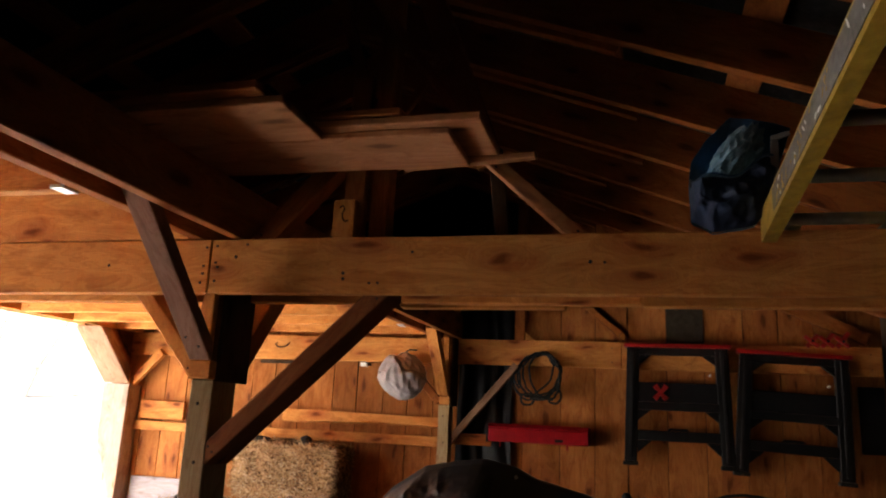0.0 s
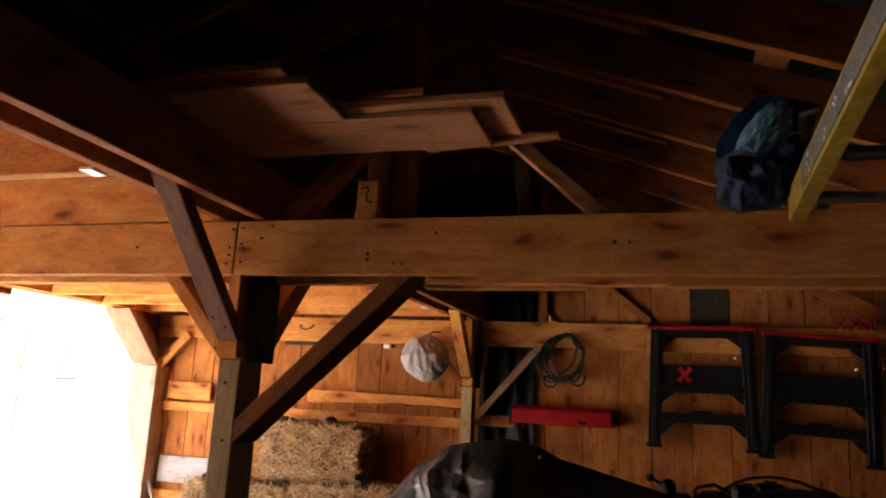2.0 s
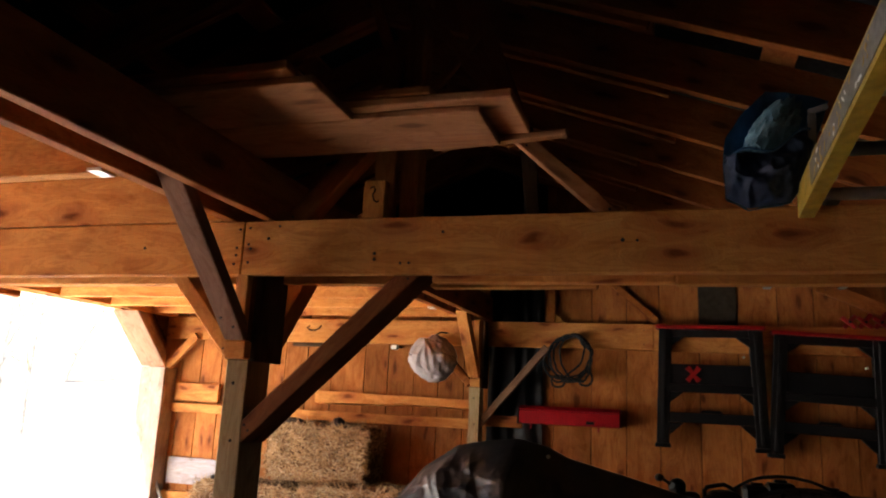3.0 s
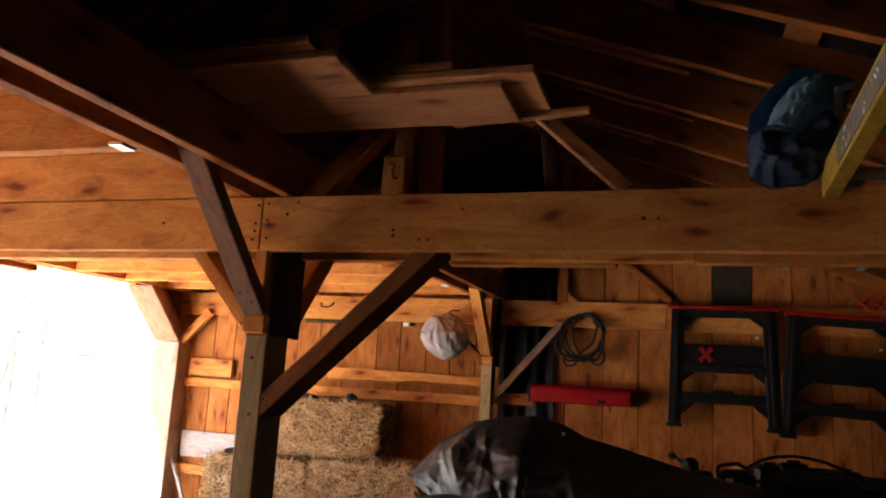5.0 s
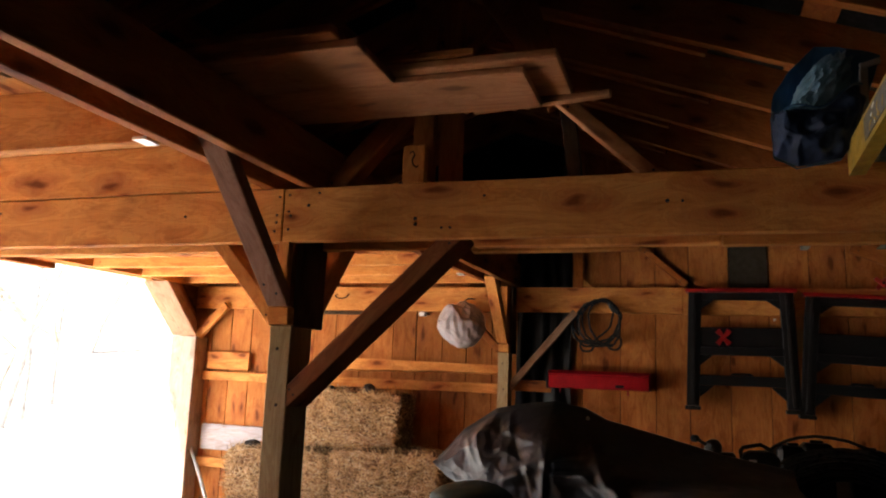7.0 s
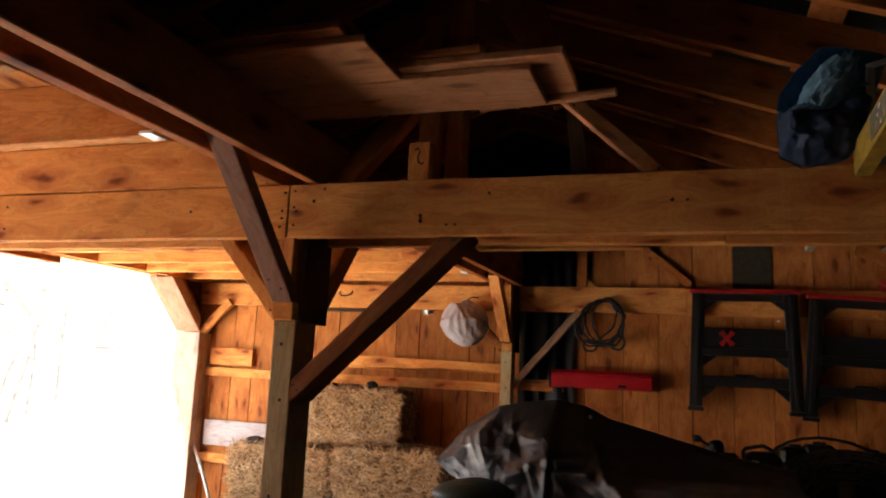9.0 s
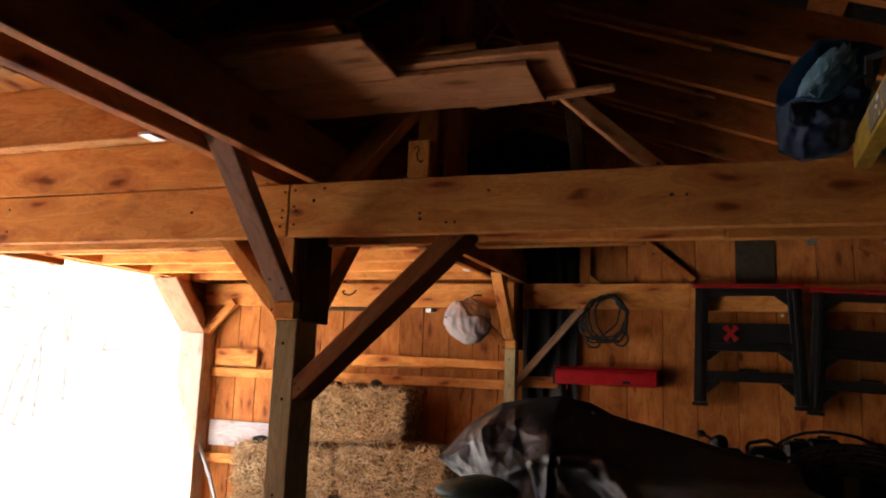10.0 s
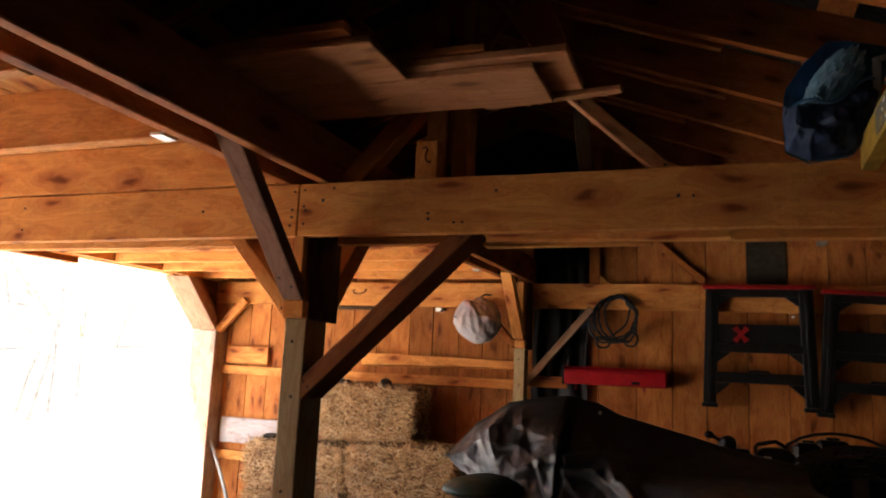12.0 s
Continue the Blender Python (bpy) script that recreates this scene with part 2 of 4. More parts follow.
def slab(sx, sy, sz, bevel=0.004, rough=0.0, seed=0):
    """A bevelled board, its length along x; rough wavers the edges of a long one."""
    bm = bmesh.new()
    bmesh.ops.create_cube(bm, size=1)
    bmesh.ops.scale(bm, vec=(sx, sy, sz), verts=bm.verts)
    if rough > 0:
        cuts = max(1, min(14, int(sx / 0.18)))

        ex = [e for e in bm.edges if abs(e.verts[0].co.x - e.verts[1].co.x) > sx * 0.9]
        bmesh.ops.subdivide_edges(bm, edges=ex, cuts=cuts)
        rng = random.Random(seed)
        for v in bm.verts:
            v.co.y += rng.uniform(-rough, rough)
            v.co.z += rng.uniform(-rough, rough)
    if bevel > 0:
        sharp = [e for e in bm.edges if len(e.link_faces) == 2 and e.calc_face_angle(0) > 0.8]
        bmesh.ops.bevel(bm, geom=sharp, offset=min(bevel, sx * 0.3, sy * 0.3, sz * 0.3), segments=1, affect='EDGES')
    return bm


def along(p0, p1, up=(0, 0, 1)):
    """The pose of a piece whose x runs from p0 to p1 and whose z leans to up."""
    a, b = Vector(p0), Vector(p1)
    x = (b - a).normalized()
    u = Vector(up)
    if abs(x.dot(u)) > 0.98:
        u = Vector((0, 1, 0))
    y = u.cross(x).normalized()
    z = x.cross(y)
    r = Matrix((x, y, z)).transposed().to_4x4()
    return Matrix.Translation((a + b) / 2) @ r, (b - a).length


def bar(name, p0, p1, w, h, mat, parent=None, label="", up=(0, 0, 1), bevel=0.004, rough=0.0015, over=0.0):
    """A timber between two points: w across, h towards up."""
    m, length = along(p0, p1, up)
    return part(name, slab(length + over, w, h, bevel, rough, int(abs(p0[0] * 311 + p0[1] * 173 + p1[2] * 97) * 10)), mat, parent, label, m)


def block(name, x0, x1, y0, y1, z0, z1, mat, parent=None, label="", bevel=0.004, rough=0.0015):
    """A timber that fills a box, its grain along the longest side."""
    c = ((x0 + x1) / 2, (y0 + y1) / 2, (z0 + z1) / 2)
    dx, dy, dz = x1 - x0, y1 - y0, z1 - z0
    if dx >= dy and dx >= dz:
        return bar(name, (x0, c[1], c[2]), (x1, c[1], c[2]), dy, dz, mat, parent, label, bevel=bevel, rough=rough)
    if dy >= dz:
        return bar(name, (c[0], y0, c[2]), (c[0], y1, c[2]), dx, dz, mat, parent, label, bevel=bevel, rough=rough)
    return bar(name, (c[0], c[1], z0), (c[0], c[1], z1), dx, dy, mat, parent, label, up=(0, 1, 0), bevel=bevel, rough=rough)


def tube(name, points, radius, mat, parent=None, label="", sides=8, closed=False, smooth=True):
    """A round rod, hose or cable through points."""
    pts = [Vector(p) for p in points]
    bm = bmesh.new()
    rings = []
    n = len(pts)
    last = None
    for i, p in enumerate(pts):
        a = pts[(i - 1) % n] if closed or i else p
        b = pts[(i + 1) % n] if closed or i < n - 1 else p
        d = (b - a).normalized()
        side = d.cross(Vector((0, 0, 1)) if abs(d.z) < 0.9 else Vector((0, 1, 0))).normalized() if last is None else (last - d * last.dot(d)).normalized()
        last = side
        upv = d.cross(side)
        rings.append([bm.verts.new(p + radius * (math.cos(2 * math.pi * k / sides) * side + math.sin(2 * math.pi * k / sides) * upv)) for k in range(sides)])
    for i in range(n if closed else n - 1):
        r, s = rings[i], rings[(i + 1) % n]
        for k in range(sides):
            bm.faces.new((r[k], r[(k + 1) % sides], s[(k + 1) % sides], s[k]))
    if not closed:
        bm.faces.new(rings[0])
        bm.faces.new(rings[-1])
    return part(name, bm, mat, parent, label, None, smooth)


# ---- setting ----
def grid_sheet(x0, x1, y0, y1, z, n, amp, hole=None):
    bm = bmesh.new()
    rows = []
    for j in range(n + 1):
        row = []
        for i in range(n + 1):
            # finer near the middle
            u, v = 2 * i / n - 1, 2 * j / n - 1
            x = (x0 + x1) / 2 + (x1 - x0) / 2 * math.copysign(abs(u) ** 2.6, u)
            y = (y0 + y1) / 2 + (y1 - y0) / 2 * math.copysign(abs(v) ** 2.6, v)
            far = max(0.0, math.hypot(x, y) - 24) * (0.5 + 0.5 * max(0.0, -x) / max(1.0, math.hypot(x, y)))
            row.append(bm.verts.new((x, y, z + amp * noise.noise((x * 0.13, y * 0.13, 3.1)) + 24 * (1 - math.exp(-far / 60)))))
        rows.append(row)
    for j in range(n):
        for i in range(n):
            bm.faces.new((rows[j][i], rows[j][i + 1], rows[j + 1][i + 1], rows[j + 1][i]))
    return bm


tagged(part("ground", grid_sheet(-900, 900, -900, 900, -0.22, 60, 0.12), FIELD, smooth=True), "snowy yard outside the barn with brown woodland beyond", "ground", kind="structure")
bm = slab(6.3, 7.9, 0.1, 0)
tagged(part("floor", bm, EARTH, m=pose(0, -0.3, -0.05)), "packed dirt barn floor", "floor", kind="structure")

FRONT, BACK, SIDE = -4.2, 3.6, 3.15
SLOPE, RIDGE = 0.369, 3.522


def under_roof(x):
    """Height of the rafters' lower edge."""
    return RIDGE - SLOPE * abs(x)


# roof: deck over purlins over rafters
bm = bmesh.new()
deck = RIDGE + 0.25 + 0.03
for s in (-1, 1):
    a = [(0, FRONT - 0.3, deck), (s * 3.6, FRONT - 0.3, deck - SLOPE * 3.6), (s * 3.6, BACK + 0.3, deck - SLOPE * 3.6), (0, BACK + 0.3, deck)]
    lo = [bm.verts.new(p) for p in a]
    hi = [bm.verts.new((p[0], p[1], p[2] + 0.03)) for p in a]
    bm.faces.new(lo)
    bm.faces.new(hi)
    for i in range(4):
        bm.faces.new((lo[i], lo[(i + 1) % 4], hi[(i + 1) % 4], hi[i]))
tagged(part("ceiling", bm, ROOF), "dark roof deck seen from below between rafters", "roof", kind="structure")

for s in (-1, 1):
    for k in range(6):
        x = s * (0.07 + 0.6 * k + (0.0 if s < 0 else 0.06))
        z = RIDGE + 0.25 - SLOPE * abs(x)
        tagged(bar("purlin", (x, FRONT, z), (x, BACK - 0.02, z), 0.15, 0.026, PINE_DARK, up=(s * SLOPE, 0, 1), rough=0), "rough sawn board laid across the rafters", "purlin", "roof purlins")

for k in range(-7, 6):
    y = 0.4 + 0.61 * k
    if not FRONT + 0.05 < y < BACK - 0.1:
        continue
    for s in (-1, 1):
        base = thing("rafter", (s * 3.3, y, under_roof(3.3)), "dark rough sawn rafter under the roof", "rafter", "roof rafters")
        h = 0.235
        off = h / 2
        xa, xb = s * (0.004 if s > 0 else 0.004), s * 3.3
        bar("board", (xa, y + 0.025, under_roof(xa) + off), (xb, y + 0.025, under_roof(xb) + off), 0.05, h * 0.937, PINE_DARK, base)
        end = s * ((1.418, 1.50, 1.53)[k] if s > 0 and 0 <= k < 3 else 1.25 + 0.1 * math.sin(k * 2.3))
        bar("sister_board", (xa, y + 0.072, under_roof(xa) + off - 0.03), (end, y + 0.072, under_roof(end) + off - 0.03), 0.04, h * 0.9, PINE_DARK, base)


def vertical_boards(wall, seams, y, thick, top, bottom, mat, x_side=None):
    """Upright boards side by side: seams along x (or along y for a side wall)."""
    rng = random.Random(5)
    for a, b in zip(seams, seams[1:]):
        g = 0.0022
        d = rng.uniform(0, 0.006)
        t = min(top(a), top(b))
        if x_side is None:
            block("plank", a + g, b - g, y + d, y + thick + d, bottom, t, mat, wall, bevel=0.003, rough=0.0008)
        else:
            q0, q1 = sorted((x_side, x_side + thick))
            block("plank", q0 + d * 0.3, q1 + d * 0.3, a + g, b - g, bottom, t, mat, wall, bevel=0.003, rough=0)


NORTH = [-3.12, -2.893, -2.685, -2.469, -2.27, -2.04, -1.82, -1.603, -1.365, -1.057, -0.842, -0.606, -0.391, -0.171, 0.06, 0.3, 0.57, 0.862, 1.128, 1.374, 1.663, 1.938, 2.216, 2.46, 2.70, 2.93, 3.15]
wall_north = thing("wall_north", (0, BACK, 0), "wall of upright knotty pine boards", "wall", kind="structure")
vertical_boards(wall_north, NORTH, BACK, 0.025, lambda x: under_roof(x) + 0.26, 0.0, PINE_WALL)
# backing added so no light comes through between the north boards
block("backing", -3.15, 3.15, BACK + 0.034, BACK + 0.05, 0.0, 2.35, ROOF, wall_north, "dark backing added to keep light out of the board gaps", bevel=0, rough=0)
# added dark backing in the gable, stops light at the board gaps
bm = bmesh.new()
f = [bm.verts.new(p) for p in ((-3.15, BACK + 0.04, 2.35), (3.15, BACK + 0.04, 2.35), (0, BACK + 0.04, RIDGE + 0.25))]
bm.faces.new(f)
bmesh.ops.extrude_face_region(bm, geom=bm.faces[:])
part("gable_backing", bm, ROOF, wall_north)

# east boards are near-black in colour to cut bounced light
wall_east = thing("wall_east", (SIDE, 0, 0), "wall of upright pine boards", "wall", kind="structure")
vertical_boards(wall_east, [FRONT - 0.03 + 0.25 * i for i in range(33)], 0, 0.03, lambda y: 2.62, 0.0, SHADE_BOARD, SIDE)
# unseen backing, added against light leaks between the east boards
block("backing", SIDE + 0.034, SIDE + 0.05, FRONT - 0.03, BACK + 0.05, 0.0, 2.66, ROOF, wall_east, bevel=0, rough=0)
# unseen south wall, also near-black to cut bounced light
wall_south = thing("wall_south", (0, FRONT, 0), "wall of upright pine boards behind the walk", "wall", kind="structure")
vertical_boards(wall_south, [-3.15 + 0.252 * i for i in range(26)], FRONT - 0.03, 0.025, lambda x: under_roof(x) + 0.26, 0.0, SHADE_BOARD)
# unseen backings, added to seal the south boards and gable against light
block("backing", -3.15, 3.15, FRONT - 0.05, FRONT - 0.036, 0.0, 2.4, ROOF, wall_south, bevel=0, rough=0)
bm = bmesh.new()
bm.faces.new([bm.verts.new(p) for p in ((-3.15, FRONT - 0.045, 2.40), (3.15, FRONT - 0.045, 2.40), (0, FRONT - 0.045, RIDGE + 0.29))])
bmesh.ops.extrude_face_region(bm, geom=bm.faces[:])
part("gable_backing", bm, ROOF, wall_south)
wall_west = thing("wall_west", (-SIDE, 0, 0), "wide open barn side with boards above its header", "wall", kind="structure")
for i, y in enumerate([FRONT + 0.3 * j for j in range(26)]):
    block("plank", -SIDE - 0.03, -SIDE, y + 0.003, y + 0.297, 2.30, 2.63, PINE_WALL, wall_west, bevel=0.002, rough=0)

# unseen planks added to close this end and limit the daylight
for j in range(7):
    y = FRONT + 0.3 * j
    block("plank", -SIDE - 0.03, -SIDE, y + (0.003 if j else -0.05), y + 0.297, 0.0, 2.297, SHADE_BOARD, wall_west, bevel=0.002, rough=0)

# ---- timber frame ----
def rise(y):
    """The frame climbs a little towards the back."""
    return 0.0115 * max(0.0, y)


GAP0, GAP1 = 0.04, 0.20

beam = thing("main_beam", (0, 0, 1.92), "rough sawn pine double beam with knots and nail holes", "beam")
block("front_board", -3.1, -0.046, 0.0, GAP0, 1.92, 2.12, PINE, beam)
block("front_board", -0.043, 3.1, 0.0, GAP0, 1.92, 2.12, PINE, beam)
block("back_board", -3.1, 0.62, GAP1, GAP1 + 0.04, 1.92, 2.12, PINE, beam)
block("back_board", 0.625, 1.22, GAP1 + 0.002, GAP1 + 0.045, 1.905, 2.105, PINE, beam)
block("back_board", 1.225, 3.1, GAP1, GAP1 + 0.04, 1.92, 2.12, PINE, beam)
block("packing_strip", 0.68, 1.47, GAP0 + 0.002, GAP0 + 0.05, 1.897, 1.935, PINE, beam)
block("packing_strip", 1.475, 3.1, GAP0 + 0.002, GAP0 + 0.045, 1.89, 1.935, PINE, beam)
for x, z in ((-0.069, 2.021), (-0.069, 1.993), (-0.021, 2.033), (-0.012, 2.017), (-0.018, 1.966), (-0.075, 1.96), (-0.062, 2.09), (-0.02, 2.095), (0.102, 2.099), (0.059, 2.054),
             (0.478, 1.993), (0.479, 1.973), (0.576, 1.958), (0.607, 1.958), (0.724, 2.065), (1.315, 2.026), (1.36, 2.024), (-1.423, 2.068), (-1.425, 1.972), (-0.475, 2.026)):
    bm = bmesh.new()
    bmesh.ops.create_cone(bm, cap_ends=True, segments=9, radius1=0.0065 + 0.002 * math.sin(x * 40), radius2=0.0045, depth=0.006)
    part("nail", bm, NAIL, beam, m=pose(x, -0.001, z, 90))

# double joist that runs over the post line
for y0, y1 in ((FRONT + 0.02, 0.26), (0.262, BACK - 0.03)):
    tie = thing("tie_beam", (0, (y0 + y1) / 2, 2.125), "dark rough sawn double tie beam", "beam", "tie beams")
    for x, t in ((0.0385, 0.047), (-0.1215, 0.047)):
        bar("board", (x, y0, 2.2225 + rise(y0)), (x, y1, 2.2225 + rise(y1)), t, 0.195, PINE_DARK, tie)


def post(x, y0, y1, top, split, base_label, blocked):
    p = thing("post", (x, y0, 0), base_label, "post", "barn posts")
    block("lower_post", x - 0.089, x, y0, y1, 0.0, split, TREATED, p, "greenish pressure-treated wood")
    block("upper_post", x - 0.086, x - 0.003, y0 + 0.002, y1 - 0.002, split + 0.001, top, PINE_DARK, p)
    for k, z in enumerate((split - 0.085, split - 0.285, split - 0.62)):
        bm = bmesh.new()
        bmesh.ops.create_cone(bm, cap_ends=True, segments=9, radius1=0.007, radius2=0.005, depth=0.006)
        part("nail", bm, NAIL, p, m=pose(x - 0.052 + 0.012 * (k % 2), y0 - 0.001, z, 90))
    if blocked:
        block("block", x - 0.076, x + 0.009, y0 - 0.045, y0 - 0.001, split + 0.002, split + 0.064, PINE, p, "pale pine block under the brace")
        # side plate in near-black: the shade on this face is in its colour
        block("side_plate", x + 0.001, x + 0.022, y0 + 0.0, y1 + 0.04, split - 0.005, top - 0.002, SHADE_BOARD, p)
        block("front_plate", x - 0.06, x - 0.012, y0 - 0.032, y0 - 0.001, split + 0.074, top - 0.002, PINE, p)
    return p


post(0.0, GAP0, GAP1, 2.118, 1.617, "square post, treated below and pine above", True)
post(0.02, 3.40, 3.515, 2.158, 1.628, "square post against the board wall", True)
post(-3.0, GAP0, GAP1, 2.118, 1.617, "square post at the open side", False)
post(3.1, GAP0, GAP1, 2.118, 1.617, "square post at the closed side", False)


def nail_heads(parent, board, sy, inset=0.06, rows=(-0.22, 0.22), height=0.1):
    """Two nail heads near each end of a board, on the side that faces the room."""
    m = world_of(board)
    half = max(v.co.x for v in board.data.vertices)
    face = m.to_3x3() @ Vector((0, 1, 0))
    sgn = 1 if face.dot(Vector((1, -2, -0.3))) > 0 else -1
    turn = Matrix.Rotation(radians(-90 * sgn), 4, 'X')
    for end in (-1, 1):
        for r in rows:
            bm = bmesh.new()
            bmesh.ops.create_cone(bm, cap_ends=True, segments=8, radius1=0.0055, radius2=0.004, depth=0.005)
            part("nail", bm, NAIL, parent, m=m @ Matrix.Translation((end * (half - inset), sgn * sy / 2, r * height)) @ turn)


def brace(p0, p1, w, h, mat, label, up):
    b = thing("knee_brace", tuple(p0), label, "brace", "knee braces")
    nail_heads(b, bar("timber", p0, p1, w, h, mat, b, "", up), w, 0.05, (-0.2, 0.2), h)
    return b


def nailed(name, x0, x1, y0, y1, z0, z1, mat, label, category, group):
    """A level timber along x with its nails."""
    b = thing(name, ((x0 + x1) / 2, (y0 + y1) / 2, z0), label, category, group)
    nail_heads(b, block("board", x0, x1, y0, y1, z0, z1, mat, b), y1 - y0, 0.07, (-0.28, 0.25), z1 - z0)
    return b

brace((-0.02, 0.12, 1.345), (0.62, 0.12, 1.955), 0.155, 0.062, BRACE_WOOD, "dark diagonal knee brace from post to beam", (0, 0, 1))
brace((-0.07, 0.12, 1.625), (-0.40, 0.12, 1.99), 0.15, 0.055, PINE, "pine knee brace from post to beam", (0, 0, 1))


def cut_brace(outline, x0, x1, mat, label):
    """A brace whose ends are cut level and plumb: outline in y, z."""
    bm = bmesh.new()
    lo, hi = ([bm.verts.new((x, y, z)) for y, z in outline] for x in (x0, x1))
    bm.faces.new(lo)
    bm.faces.new(hi)
    for k in range(len(outline)):
        bm.faces.new((lo[k], lo[(k + 1) % len(outline)], hi[(k + 1) % len(outline)], hi[k]))
    bmesh.ops.bevel(bm, geom=bm.edges[:], offset=0.004, segments=1, affect='EDGES')
    b = thing("knee_brace", ((x0 + x1) / 2, *outline[0]), label, "brace", "knee braces")
    run = Vector((0, outline[1][0] - outline[0][0], outline[1][1] - outline[0][1])).normalized()
    turn = Matrix((run, Vector((1, 0, 0)), run.cross(Vector((1, 0, 0))))).transposed().to_4x4()
    m = Matrix.Translation(((x0 + x1) / 2, *outline[0])) @ turn
    bmesh.ops.transform(bm, matrix=m.inverted(), verts=bm.verts)
    part("timber", bm, mat, b, "", m)
    for k, t in enumerate((0.06, 0.10)):
        bm = bmesh.new()
        bmesh.ops.create_cone(bm, cap_ends=True, segments=8, radius1=0.0055, radius2=0.004, depth=0.005)
        part("nail", bm, NAIL, b, m=m @ pose(t, 0.018 - 0.036 * k, -0.001 if run.cross(Vector((1, 0, 0))).dot(Vector((0, 1, 1))) > 0 else 0.001))
    return b


cut_brace(((-0.005, 1.683), (-0.548, 2.24), (-0.474, 2.24), (0.006, 1.746), (0.006, 1.683)), -0.080, 0.006, GREYED, "greyed knee brace rising between the tie boards")
brace((-0.042, 0.21, 1.66), (-0.042, 0.66, 2.18), 0.088, 0.09, PINE_DARK, "dark knee brace rising to the tie beam", (0, 1, 1))
brace((-0.03, 3.39, 1.73), (-0.03, 2.95, 2.20), 0.085, 0.08, PINE, "pine knee brace rising to the tie beam", (0, -1, 1))
brace((0.0, 3.47, 1.34), (0.53, 3.47, 1.96), 0.05, 0.055, WEATHERED_PINE, "slim diagonal brace on the board wall", (0, 0, 1))
brace((-0.08, 3.47, 1.65), (-0.42, 3.47, 2.0), 0.05, 0.06, PINE_DARK, "slim diagonal brace on the board wall", (0, 0, 1))
brace((-2.965, 3.495, 1.70), (-2.68, 3.495, 1.99), 0.05, 0.075, PINE, "short pine brace in the wall corner", (0, 0, 1))
cut_brace(((3.42, 1.695), (2.96, 2.15), (3.09, 2.15), (3.42, 1.83)), -3.20, -2.935, WEATHERED_PINE, "broad pine knee brace under the header")

# open side: header, ledger and end post
header = thing("header", (-3.1, 0, 2.14), "pine header over the open barn side", "beam")
for x in (-3.12, -3.0):
    bar("board", (x, FRONT, 2.235), (x, BACK - 0.02, 2.255), 0.045, 0.19, PINE, header)
tagged(block("ledger", -3.0, -2.93, 1.16, 1.75, 2.085, 2.13, PINE_DARK), "short pine ledger block under the header", "block")
corner = thing("corner_post", (-3.07, 3.49, 0.0), "pale pine corner post beside the open side", "post", "barn posts")
block("jamb", -3.20, -2.935, 3.42, 3.598, 0.0, 1.692, JAMB_WOOD, corner)
bm = bmesh.new()
f = bm.faces.new([bm.verts.new(p) for p in ((-3.17, 3.60, 1.695), (-3.17, 3.50, 1.695), (-3.17, 2.90, 2.20), (-3.17, 3.60, 2.20))])
ext = bmesh.ops.extrude_face_region(bm, geom=[f])
bmesh.ops.translate(bm, vec=(0.075, 0, 0), verts=[v for v in ext["geom"] if isinstance(v, bmesh.types.BMVert)])
part("corner_board", bm, PINE_DARK, corner, "dark board filling the corner behind the brace")

# girt, rails and loose boards on the back wall
nailed("girt", -3.04, 1.33, 3.52, 3.565, 1.96, 2.163, PINE, "pine girt along the board wall", "girt", "wall girts")
nailed("girt", 1.333, 3.12, 3.525, 3.565, 1.955, 2.158, PINE, "pine girt along the board wall", "girt", "wall girts")
tagged(block("rail", -2.933, -0.075, 3.553, 3.598, 1.30, 1.38, PINE), "narrow pine rail along the board wall", "rail", "wall rails")
tagged(block("rail", 0.025, 0.33, 3.553, 3.598, 1.33, 1.42, PINE_DARK), "narrow pine rail along the board wall", "rail", "wall rails")
tagged(block("rail", -2.933, -1.9, 3.553, 3.598, 0.53, 0.61, PINE), "narrow pine rail low on the wall", "rail", "wall rails")
tagged(block("short_board", -2.893, -2.44, 3.555, 3.598, 1.405, 1.56, PINE), "short pine offcut nailed above the rail", "board")
tagged(block("white_board", -2.895, -2.1, 3.56, 3.598, 0.68, 0.905, WHITEWASH), "whitewashed board on the wall", "board")
# near-black strip stands in for the shaded gap below the girt
tagged(block("dark_board", -1.75, -1.28, 3.57, 3.598, 1.925, 1.957, SHADE_BOARD), "thin dark strip for the shaded gap under the girt", "board")


def live_edge():
    bm = bmesh.new()
    n = 40
    rows = []
    for i in range(n + 1):
        x = -0.70 + 1.40 * i / n
        lo = -0.052 + 0.035 * math.sin(2.2 * (x + 0.6)) * (x + 0.75) * 0.55 + 0.007 * noise.noise((x * 5, 0, 0))
        hi = 0.058 - 0.02 * (x + 0.7) / 1.4 + 0.004 * noise.noise((x * 4, 3, 0))
        rows.append([bm.verts.new(p) for p in ((x, -0.02, lo + 0.012), (x, -0.02, hi), (x, 0.02, hi), (x, 0.02, lo))])
    for a, b in zip(rows, rows[1:]):
        for k in range(4):
            bm.faces.new((a[k], a[(k + 1) % 4], b[(k + 1) % 4], b[k]))
    bm.faces.new(rows[0])
    bm.faces.new(rows[-1])
    return bm


tagged(part("slab_board", live_edge(), PINE, m=pose(-0.78, 3.575, 1.49)), "live-edge pine slab with a wavy lower edge", "board")

# loft on the open side: joists and floor
for y in (-3.75, -3.23, -2.7, -2.18, -1.65, -1.13, -0.6, 0.0, 0.53, 1.07, 1.6, 2.13, 2.67, 3.2):
    z = 2.125 + rise(y)
    nailed("loft_joist", -2.97, -0.148, y, y + 0.045, z, z + 0.195, PINE, "orange pine loft joist", "joist", "loft joists")
